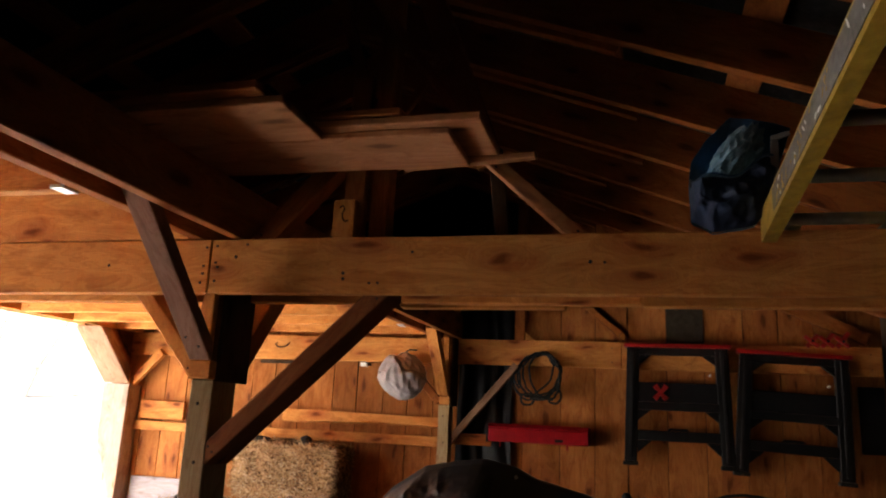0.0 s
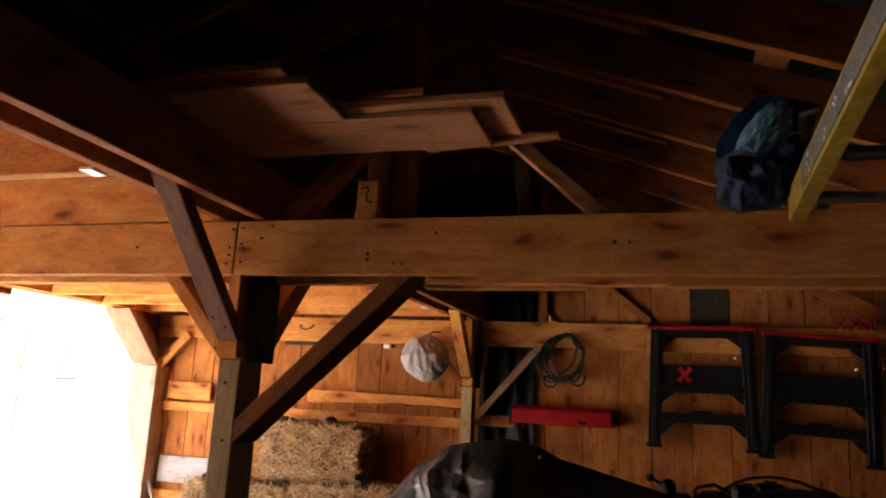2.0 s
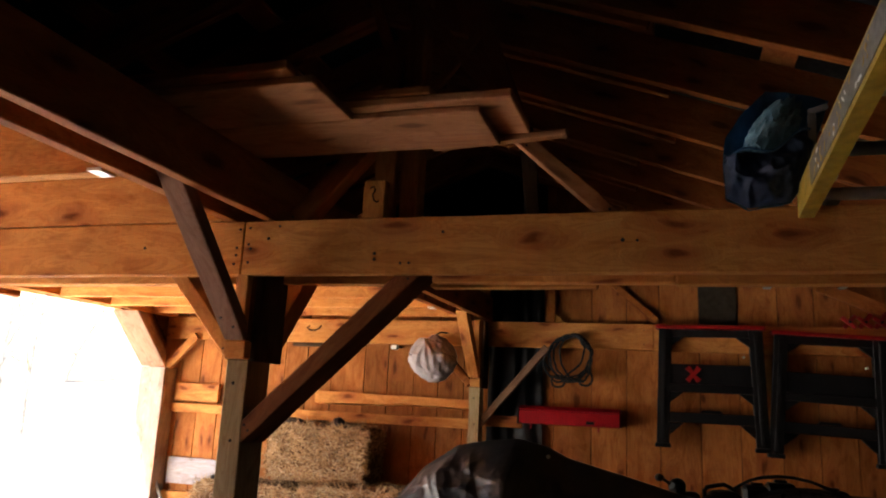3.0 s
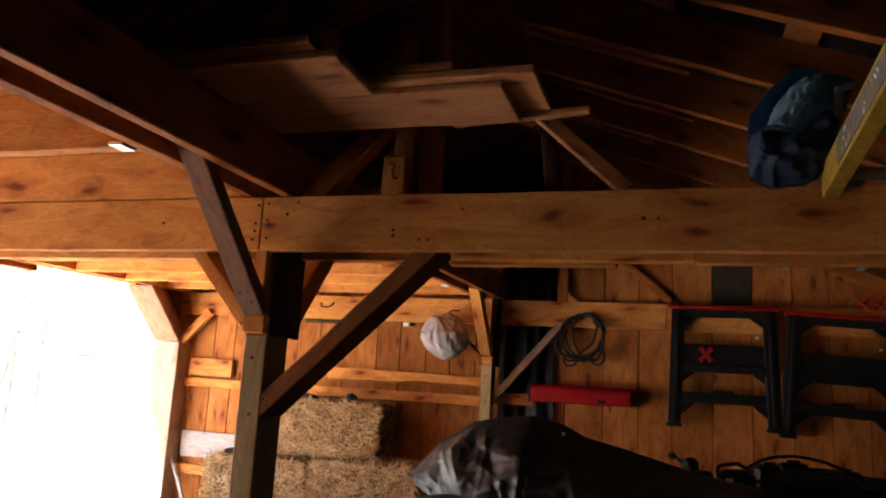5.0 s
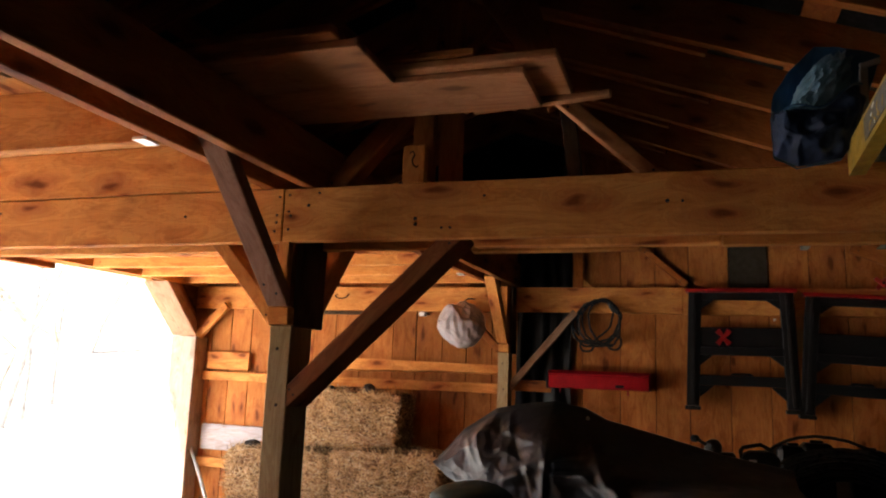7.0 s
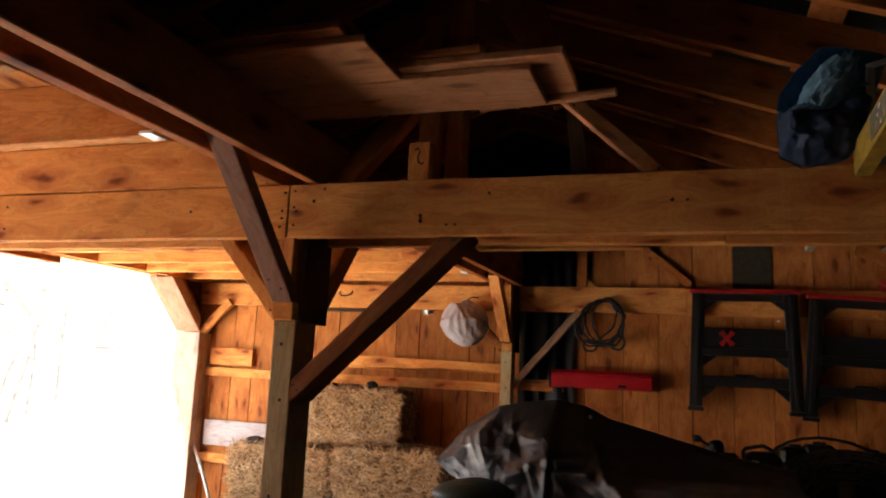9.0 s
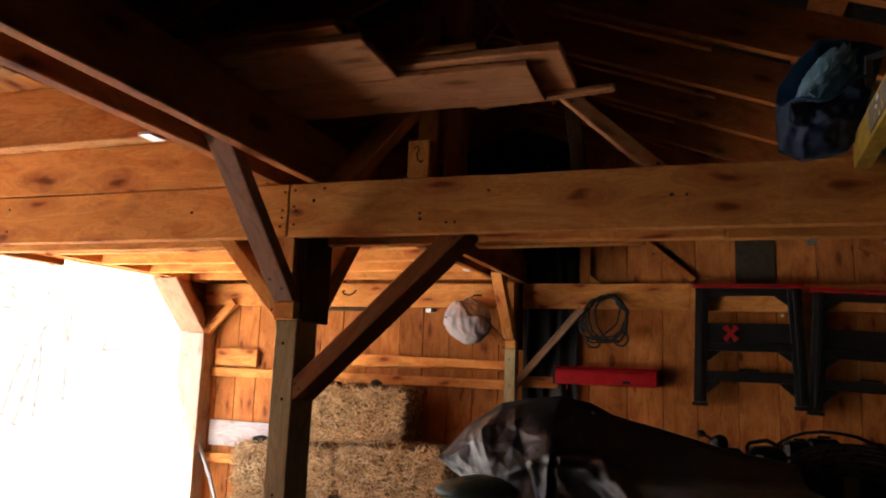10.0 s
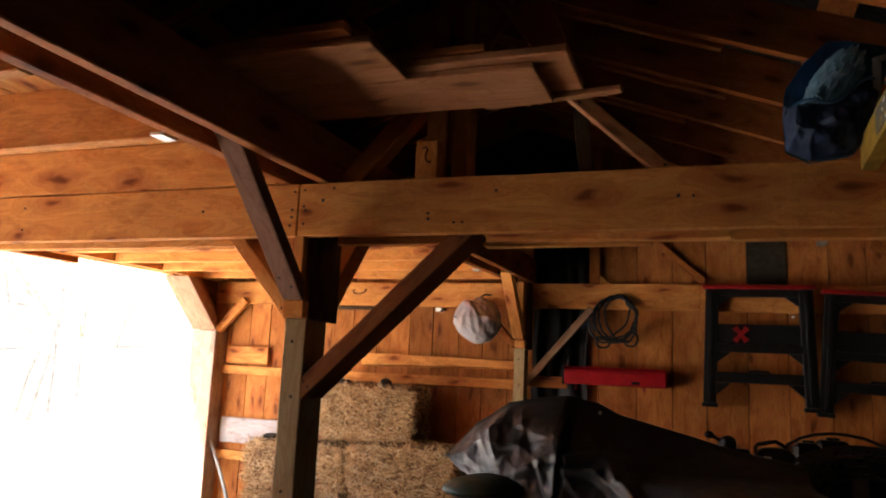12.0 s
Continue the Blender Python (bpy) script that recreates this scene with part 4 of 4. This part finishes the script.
def fold(p, a, b, amp, left, right):
    """A crest from a to b in x, z: amp high, falling off over left and right of it."""
    a, b = Vector(a), Vector(b)
    run = b - a
    q = Vector((p.x, p.z)) + 0.014 * Vector((noise.noise(p * 6), noise.noise(p * 6 + Vector((9, 0, 0))))) - a
    t = q.dot(run) / run.length_squared
    side = (q.x * run.y - q.y * run.x) / run.length
    end = max(0.0, 1 - max(0.0, -t, t - 1) * run.length / 0.05) * (0.35 + 0.65 * math.sin(math.pi * max(0.0, min(1.0, 0.15 + 0.7 * t))))
    w = right if side < 0 else left
    return amp * end * max(0.0, 1 - abs(side) / w) ** 1.3


FOLDS = (((0.60, 1.33), (0.557, 1.21), 0.040, 0.05, 0.07), ((0.557, 1.21), (0.60, 1.12), 0.035, 0.05, 0.06), ((0.50, 1.20), (0.56, 1.12), 0.025, 0.04, 0.05),
         ((0.645, 1.36), (0.69, 1.25), 0.030, 0.045, 0.03), ((0.60, 1.175), (0.70, 1.19), 0.018, 0.03, 0.03), ((0.74, 1.10), (0.86, 1.155), 0.030, 0.03, 0.04),
         ((0.70, 1.075), (0.80, 1.10), 0.035, 0.03, 0.03), ((0.80, 1.10), (0.83, 1.03), 0.03, 0.02, 0.03), ((0.895, 1.142), (1.0, 1.155), 0.068, 0.025, 0.022),
         ((0.90, 1.098), (1.03, 1.105), 0.076, 0.03, 0.022), ((1.015, 1.20), (1.09, 1.085), 0.085, 0.05, 0.03), ((1.09, 1.085), (1.22, 0.98), 0.085, 0.05, 0.04),
         ((1.02, 1.10), (1.14, 1.00), 0.060, 0.03, 0.03), ((1.085, 1.115), (1.10, 1.15), 0.02, 0.02, 0.02))


def drape(p):
    """How far the sheet stands out: a slack panel, a shelf, sharp folds, fine crumpling."""
    start = 0.645 + (1.36 - p.z) * 0.52
    out = 0.0
    if p.x > start:
        edge = 0.868 + 0.01 * noise.noise(p * 8)
        out += 0.085 * min(1.0, (p.x - start) / max(0.02, edge - start)) * max(0.0, min(1.0, (edge + 0.028 - p.x) / 0.028)) * min(1.0, max(0.0, 1.37 - p.z) * 8)
    shelf = 1.118 + 0.012 * noise.noise(p * 4)
    low = max(0.0, min(1.0, (1.185 + 0.01 * noise.noise(p * 9) - p.z) / 0.045))
    out += 0.085 * low * max(0.0, min(1.0, (p.x - 0.885) / 0.02)) * max(0.45, min(1.0, (1.25 - p.x) / 0.15))
    out += (1.0 * max(0.0, shelf - p.z) + 1.0 * max(0.0, p.x - 1.1) * min(1.0, max(0.0, shelf - p.z) * 20)) * max(0.0, min(1.0, (p.x - 1.03 - (1.12 - p.z) * 0.7) / 0.06))
    for f in FOLDS:
        out += fold(p, *f)
    rough = max(0.12, min(1.0, (1.25 - p.x) / 0.3))
    out += rough * (0.024 * (0.35 - facets(p, 7.5, 2.0)) + 0.010 * (0.35 - facets(p, 17, 6.0))) + 0.001 * noise.noise(p * 30)
    return out


bm = bmesh.new()
NU, NV = 260, 200
rows = []
for j in range(NV + 1):
    v = j / NV
    row = []
    for i in range(NU + 1):
        u = i / NU
        x = 0.345 + 1.39 * u
        zt = ridge_z(x)
        # v: front hem near the floor, over the top, down the back
        if v < 0.62:
            f = v / 0.62
            reach = float(np.interp(x, (0.315, 0.5, 0.72, 0.90, 1.1, 1.75), (0.06, 0.15, 0.31, 0.47, 0.58, 0.98)))
            y = 0.75 - reach * (1 - f ** 2.0)
            hem = float(np.interp(x, (0.345, 0.42, 0.50, 0.60, 0.70, 0.80, 0.95, 1.8), (1.105, 1.06, 1.035, 1.01, 0.96, 0.80, 0.45, 0.35)))
            z = zt - (1 - f) ** 1.15 * (zt - hem) - 0.012
        else:
            f = (v - 0.62) / 0.38
            y = 0.75 + 0.55 * f ** 0.7
            z = zt - 0.75 * f ** 2
        # round in at the left end
        e = max(0.0, 1 - (x - 0.315) / 0.22)
        y = 0.75 + (y - 0.75) * (1 - 0.25 * e ** 2)
        p = Vector((x, y, z))
        side = Vector((0.0, -1.0, 0.22)) if v < 0.62 else Vector((0, 0.4, 0.9))
        fade = min(1.0, abs(v - 0.60) * 7) if v < 0.62 else 0.1
        p += side.normalized() * drape(p) * fade
        p.z = min(p.z, ridge_z(p.x) - 0.02 * abs(p.y - 0.75) + 0.004)
        row.append(bm.verts.new(p))
    rows.append(row)
for a, b in zip(rows, rows[1:]):
    for i in range(NU):
        bm.faces.new((a[i], a[i + 1], b[i + 1], b[i]))
cover = thing("covered_machine", (1.0, 0.75, 0.0), "machine under a crumpled dark grey plastic tarp", "tarp")
part("cover", bm, TARP, cover, "crumpled dark grey tarp", smooth=True)
block("body", 0.85, 1.65, 0.70, 1.1, 0.0, 0.85, BLACK_PLASTIC, cover, bevel=0.05, rough=0)
for p in ((0.985, 0.70, 1.31), (1.72, 0.62, 1.02)):
    bm = bmesh.new()
    bmesh.ops.create_uvsphere(bm, u_segments=10, v_segments=6, radius=0.008)
    part("eyelet", bm, GALV, cover, "small metal eyelet", Matrix.Translation(p))

seat = thing("seat", (0.55, 0.50, 0.0), "dark green vinyl seat poking out from under the tarp", "seat")
bm = bmesh.new()
bmesh.ops.create_uvsphere(bm, u_segments=28, v_segments=14, radius=1)
for v in bm.verts:
    x, y, z = v.co
    v.co = Vector((x * 0.185, y * 0.17, (z * 0.055 if z > 0 else z * 0.03) + 0.012 * x))
part("cushion", bm, GREEN_CANVAS, seat, "", Matrix.Translation((0.585, 0.52, 1.005)), True)
bm = bmesh.new()
bmesh.ops.create_cone(bm, cap_ends=True, segments=28, radius1=0.15, radius2=0.165, depth=0.035)
part("seat_base", bm, TAN, seat, "tan edge under the cushion", Matrix.Translation((0.60, 0.52, 0.962)))
bm = bmesh.new()
bmesh.ops.create_cone(bm, cap_ends=True, segments=20, radius1=0.10, radius2=0.05, depth=0.944)
part("pedestal", bm, plain("blue_steel", (0.03, 0.06, 0.16), 0.5), seat, "blue steel stem", Matrix.Translation((0.60, 0.52, 0.472)))

# ---- bench with tools and hose ----
bench = thing("bench", (1.9, 1.75, 0.0), "dark low bench crowded with tools", "bench")
block("top", 1.25, 2.75, 1.45, 2.15, 0.66, 0.70, PINE_DARK, bench)
for x in (1.3, 2.7):
    for y in (1.5, 2.0):
        block("leg", x - 0.04, x + 0.04, y - 0.04, y + 0.04, 0.0, 0.659, PINE_DARK, bench)
crate = thing("crate", (1.53, 1.62, 0.70), "dark plastic crate standing on the bench", "crate")
block("crate_body", 1.32, 1.72, 1.50, 1.78, 0.702, 1.05, BLACK_PLASTIC, crate, bevel=0.01, rough=0)
block("crate_rim", 1.31, 1.79, 1.49, 1.79, 1.051, 1.070, BLACK_PLASTIC, crate, bevel=0.005, rough=0)

# dark panel added to hide the lit wall between hose and cases
block("back_panel", 1.76, 2.75, 2.08, 2.10, 0.701, 1.13, SHADE_BOARD, bench, bevel=0.002, rough=0)

saw = thing("chainsaw", (1.66, 1.62, 1.07), "black chainsaw with a looped top handle", "chainsaw")
part("motor_body", flat_poly([(1.60, 1.072), (1.77, 1.072), (1.775, 1.12), (1.74, 1.152), (1.64, 1.145), (1.60, 1.12)], 1.56, 1.68, 0.01), BLACK_PLASTIC, saw)
tube("handle", [(1.605, 1.60, 1.10), (1.60, 1.60, 1.145), (1.612, 1.60, 1.162), (1.66, 1.60, 1.174), (1.69, 1.60, 1.18), (1.72, 1.60, 1.165), (1.74, 1.60, 1.145)], 0.0095, RUBBER, saw)
block("label_plate", 1.635, 1.668, 1.556, 1.5595, 1.095, 1.112, GALV, saw, bevel=0.001, rough=0)
winch = thing("hand_winch", (1.46, 1.62, 1.07), "dark hand winch with a crank knob on the bench", "winch")
block("frame", 1.47, 1.58, 1.57, 1.67, 1.072, 1.13, BLACK_PLASTIC, winch, bevel=0.012, rough=0)
clump("drum", (1.475, 1.60, 1.152), (0.042, 0.05, 0.04), BLACK_PLASTIC, "", "", 3, 0.1, winch)
tube("crank", [(1.455, 1.58, 1.16), (1.42, 1.58, 1.18), (1.40, 1.58, 1.19)], 0.008, RUBBER, winch)
clump("knob", (1.393, 1.58, 1.193), (0.022, 0.02, 0.018), RUBBER, "", "", 5, 0.05, winch)

hose = thing("hose_coil", (2.0, 1.72, 0.70), "thick black hose coiled on the bench", "hose")
rng = random.Random(11)
for i in range(20):
    r = 0.13 + 0.0095 * i + rng.uniform(-0.008, 0.008)
    cx, cz = 2.06 + rng.uniform(-0.02, 0.02), 0.925 + rng.uniform(-0.02, 0.02)
    tube("hose_turn", [(cx + 1.25 * r * math.cos(a), 1.60 + 0.022 * (i % 5) + 0.05 * math.sin(a + i), max(0.712, cz + 0.82 * r * math.sin(a))) for a in [2 * math.pi * k / 40 for k in range(40)]],
         0.0085, HOSE, hose, sides=7, closed=True)
tube("hose_end", [(1.70, 1.60, 1.10), (1.745, 1.60, 1.172), (1.80, 1.60, 1.205), (1.86, 1.60, 1.225), (1.93, 1.60, 1.235), (2.0, 1.60, 1.232), (2.07, 1.60, 1.22), (2.15, 1.60, 1.19), (2.24, 1.62, 1.14), (2.30, 1.64, 1.09)], 0.0075, RUBBER, hose)
for i, (x, w) in enumerate(((1.86, 0.07), (1.97, 0.075), (2.20, 0.08))):
    t = thing("tool_case", (x, 1.85, 0.70), "small black tool case behind the hose", "case", "tool cases on the bench")
    block("case", x - w, x + w, 1.80, 1.92, 0.702, 1.165 + 0.02 * (i % 2), BLACK_PLASTIC, t, bevel=0.02, rough=0)
    block("case_handle", x - w * 0.4, x + w * 0.4, 1.84, 1.87, 1.166 + 0.02 * (i % 2), 1.18 + 0.02 * (i % 2), BLACK_PLASTIC, t, bevel=0.005, rough=0)


# ---- ladder and blue bag over the beam ----
def channel(p0, p1, width, flange, open_side, mat, parent, name="rail", label=""):
    """A ladder rail: a web with two flanges, lying along p0 to p1, width upright."""
    m, length = along(p0, p1)
    t, h, f = 0.005, width / 2, flange * open_side
    c = t * open_side
    outline = [(-c / 2, -h), (f, -h), (f, -h + t), (c / 2, -h + t), (c / 2, h - t), (f, h - t), (f, h), (-c / 2, h)]
    bm = bmesh.new()
    ends = [[bm.verts.new((x, y, z)) for y, z in outline] for x in (-length / 2, length / 2)]
    for k in range(8):
        bm.faces.new((ends[0][k], ends[0][(k + 1) % 8], ends[1][(k + 1) % 8], ends[1][k]))
    bm.faces.new(ends[0])
    bm.faces.new(ends[1])
    return part(name, bm, mat, parent, label, m)


lad = thing("ladder", (1.9, 0.0, 2.12), "yellow fibreglass extension ladder stored over the beam", "ladder")
A0, A1 = Vector((1.822, -0.004, 2.125)), Vector((1.848, -2.0, 2.325))
rail = channel(A0, A1, 0.092, 0.040, 1, YELLOW, lad)
mid, ln = along(A0, A1)
d = (A1 - A0).normalized()
off = Vector((0.40, 0, 0))
channel(A0 + off, A1 + off, 0.092, 0.040, -1, YELLOW, lad)
q0, q1 = A0 + d * 0.22, A0 + d * 1.6
m2, l2 = along(q0 + Vector((-0.0045, 0, 0)), q1 + Vector((-0.0045, 0, 0)))
strip = part("label_strip", slab(l2, 0.002, 0.064, 0), LABEL_GREY, rail, "grey label strip with scuffed paint", m2)
rng = random.Random(4)
for k in range(44):
    t = rng.uniform(0.27, 1.3)
    q = A0 + d * t + Vector((-0.0062, 0, rng.uniform(-0.026, 0.026)))
    bm = bmesh.new()
    bmesh.ops.create_icosphere(bm, subdivisions=1, radius=1)
    sx = rng.uniform(0.004, 0.020)
    bmesh.ops.scale(bm, vec=(sx, 0.0009, rng.uniform(0.002, 0.006)), verts=bm.verts)
    part("paint_scuff", bm, YELLOW if k % 3 else GALV, rail, "", Matrix.Translation(q) @ m2.to_3x3().to_4x4() @ pose(0, 0, 0, 0, rng.uniform(-70, 70), 0))
for k in range(6):
    q = A0 + d * (0.07 + 0.30 * k)
    tube("rung", [q + Vector((0.004, 0, 0)), q + off - Vector((0.004, 0, 0))], 0.017, ALU, lad, sides=10)
bar("foot_bracket", (1.857, -0.055, 2.18), (1.862, -0.055, 2.385), 0.012, 0.022, ALU, lad, "grey metal end bracket", up=(1, 0, 0), bevel=0.002, rough=0)
bar("bracket_tip", (1.852, -0.055, 2.39), (1.905, -0.055, 2.405), 0.012, 0.016, ALU, lad, bevel=0.002, rough=0)
# second section lies over the beam
B0, B1 = Vector((1.90, 1.6, 2.165)), Vector((1.90, -0.02, 2.165))
for o in (0.0, 0.36):
    channel(B0 + Vector((o, 0, 0)), B1 + Vector((o, 0, 0)), 0.08, 0.03, 1 if o == 0 else -1, ALU, lad, "base_rail", "dull aluminium rail")
for k in range(6):
    y = 0.05 + 0.28 * k
    tube("rung", [(1.905, y, 2.165), (2.255, y, 2.165)], 0.018, ALU, lad, sides=10)

blue = thing("blue_bag", (1.73, 0.0, 2.12), "crumpled open blue plastic bag lying on the beam", "bag")
BAG = Vector((1.745, -0.012, 2.30))
BAG_TURN = (39, 60, 90, 129, 160, 197, 232, 252, 288, 318, 340)
BAG_REACH = (0.224, 0.192, 0.186, 0.130, 0.124, 0.138, 0.200, 0.206, 0.180, 0.145, 0.124)


def bag_rim(a):
    """The bag's outline seen from the front: a in degrees from +x, turning up."""
    a %= 360
    for k, t1 in enumerate(BAG_TURN):
        if a < t1:
            break
    else:
        k, t1 = 0, BAG_TURN[0] + 360
    t0 = BAG_TURN[k - 1] - (360 if k == 0 and t1 < 360 else 0)
    r0, r1 = BAG_REACH[k - 1], BAG_REACH[k]
    u, v = radians(a - t0), radians(t1 - a)
    straight = r0 * r1 * math.sin(u + v) / (r0 * math.sin(u) + r1 * math.sin(v))
    return straight * (1 + 0.03 * noise.noise((math.cos(radians(a)) * 3, math.sin(radians(a)) * 3, 0.4)))


# the far side of the sack, a hollow that opens towards the room
bm = bmesh.new()
rows = []
for j in range(31):
    r = max(0.02, j / 30)
    row = []
    for i in range(120):
        a = 3.0 * i
        k = bag_rim(a) * r
        p = Vector((k * math.cos(radians(a)), 0.13 * (1 - r ** 2.5), k * math.sin(radians(a))))
        p.y += (0.030 * facets(p, 11, 1.0) + 0.010 * facets(p, 26, 4.0)) * (1 - 0.6 * r)
        row.append(bm.verts.new(BAG + p))
    rows.append(row)
for a, b in zip(rows, rows[1:]):
    for i in range(120):
        bm.faces.new((a[i], a[(i + 1) % 120], b[(i + 1) % 120], b[i]))
bm.faces.new(rows[0])
bmesh.ops.solidify(bm, geom=bm.faces[:], thickness=0.002)
part("sack", bm, BLUE_BAG, blue, smooth=True)
# the near side, slumped below a slanting lip
bm = bmesh.new()
rows = []
for j in range(41):
    v = j / 40
    row = []
    for i in range(91):
        u = i / 90
        a = 188 + 160 * u
        k = bag_rim(a)
        low = Vector((k * math.cos(radians(a)), 0.0, k * math.sin(radians(a))))
        lip = Vector((-0.128 + 0.25 * u, 0.0, -0.062 + 0.085 * u + 0.02 * math.sin(u * 9)))
        p = low.lerp(lip, v)
        p.y = -0.105 * math.sin(math.pi * min(1.0, 0.06 + v * 0.72)) * math.sin(math.pi * min(0.96, 0.10 + 0.84 * u)) ** 0.5 - 0.002
        p.y += (0.075 * facets(p, 10, 5.0) + 0.030 * facets(p, 22, 2.0) - 0.02) * math.sin(math.pi * min(1, v * 0.8 + 0.1))
        row.append(bm.verts.new(BAG + p))
    rows.append(row)
for a, b in zip(rows, rows[1:]):
    for i in range(90):
        bm.faces.new((a[i], a[i + 1], b[i + 1], b[i]))
bmesh.ops.solidify(bm, geom=bm.faces[:], thickness=0.002)
part("front_flap", bm, BLUE_DARK, blue, "slumped front of the bag", smooth=True)
tube("lip", [BAG + Vector((-0.128 + 0.25 * u, -0.085 * math.sin(math.pi * (0.10 + 0.84 * u)) ** 0.5, -0.060 + 0.085 * u + 0.02 * math.sin(u * 9))) for u in [k / 24 for k in range(25)]], 0.0035, BLUE_BAG, blue, "rolled bag edge", 6)
# crumpled film inside
bm = bmesh.new()
bmesh.ops.create_icosphere(bm, subdivisions=4, radius=1)
for v in bm.verts:
    d = v.co.copy()
    v.co = Vector((d.x * 0.052, d.y * 0.05, d.z * 0.115)) * (1.25 - 0.55 * facets(d, 2.2, 3.0) - 0.40 * facets(d, 5.0, 8.0))
part("stuffing", bm, BLUE_PALE, blue, "pale blue crumpled plastic inside", pose(1.755, -0.005, 2.345, 0, 33, 0))


# ---- outdoors ----
def bare_tree(x, y, height, seed):
    rng = random.Random(seed)
    t = thing("bare_tree", (x, y, -0.25), "bare leafless tree standing outside", "tree", "bare trees outside")
    r0 = height * 0.013

    def limb(name, p, d, length, r, depth):
        pts, rad = [p], [r]
        for k in range(7):
            d = (d + Vector((rng.gauss(0, 0.09), rng.gauss(0, 0.09), rng.gauss(0.03, 0.05)))).normalized()
            pts.append(pts[-1] + d * length / 7)
            rad.append(r * (1 - 0.75 * (k + 1) / 7))
        return pts, rad, d

    bm_t, bm_b = bmesh.new(), bmesh.new()

    def sweep(bm, pts, rad, sides):
        rings = []
        for i, p in enumerate(pts):
            dd = (pts[min(i + 1, len(pts) - 1)] - pts[max(i - 1, 0)]).normalized()
            s = dd.cross(Vector((0.3, 1, 0.1))).normalized()
            q = dd.cross(s)
            rings.append([bm.verts.new(p + rad[i] * (math.cos(6.283 * k / sides) * s + math.sin(6.283 * k / sides) * q)) for k in range(sides)])
        for a, b in zip(rings, rings[1:]):
            for k in range(sides):
                bm.faces.new((a[k], a[(k + 1) % sides], b[(k + 1) % sides], b[k]))

    pts, rad, d = limb("trunk", Vector((x, y, -0.3)), Vector((rng.gauss(0, 0.04), rng.gauss(0, 0.04), 1)), height, r0, 0)
    sweep(bm_t, pts, rad, 9)
    for i in range(16):
        k = rng.uniform(1.2, 6.5)
        a = pts[int(k)].lerp(pts[min(7, int(k) + 1)], k % 1)
        ang = rng.uniform(0, 6.283)
        dd = Vector((math.cos(ang), math.sin(ang), rng.uniform(0.3, 1.1))).normalized()
        lp, lr, ld = limb("limb", a, dd, height * rng.uniform(0.14, 0.34), r0 * (1 - k / 8) * 0.45, 1)
        sweep(bm_b, lp, lr, 5)
        for _ in range(4):
            j = rng.randint(2, 6)
            sd = (ld + Vector((rng.gauss(0, 0.6), rng.gauss(0, 0.6), rng.gauss(0.2, 0.4)))).normalized()
            tp, tr, _d = limb("twig", lp[j], sd, height * rng.uniform(0.05, 0.13), lr[j] * 0.5, 2)
            sweep(bm_b, tp, tr, 4)
    part("trunk", bm_t, BARK, t, smooth=True)
    part("crown", bm_b, BARK, t)


for i, (x, y, h) in enumerate(((-11.5, 7.4, 8.5), (-13.4, 10.6, 10.5), (-14.2, 11.9, 9.0), (-19, 11.0, 11), (-17, 15.5, 10), (-23, 16, 12), (-27, 22, 12), (-25, 13.6, 11), (-31, 19, 13), (-21, 20.5, 11), (-34, 27, 13), (-15.6, 12.2, 8.0), (-38, 24, 13))):
    bare_tree(x, y, h, 40 + i)
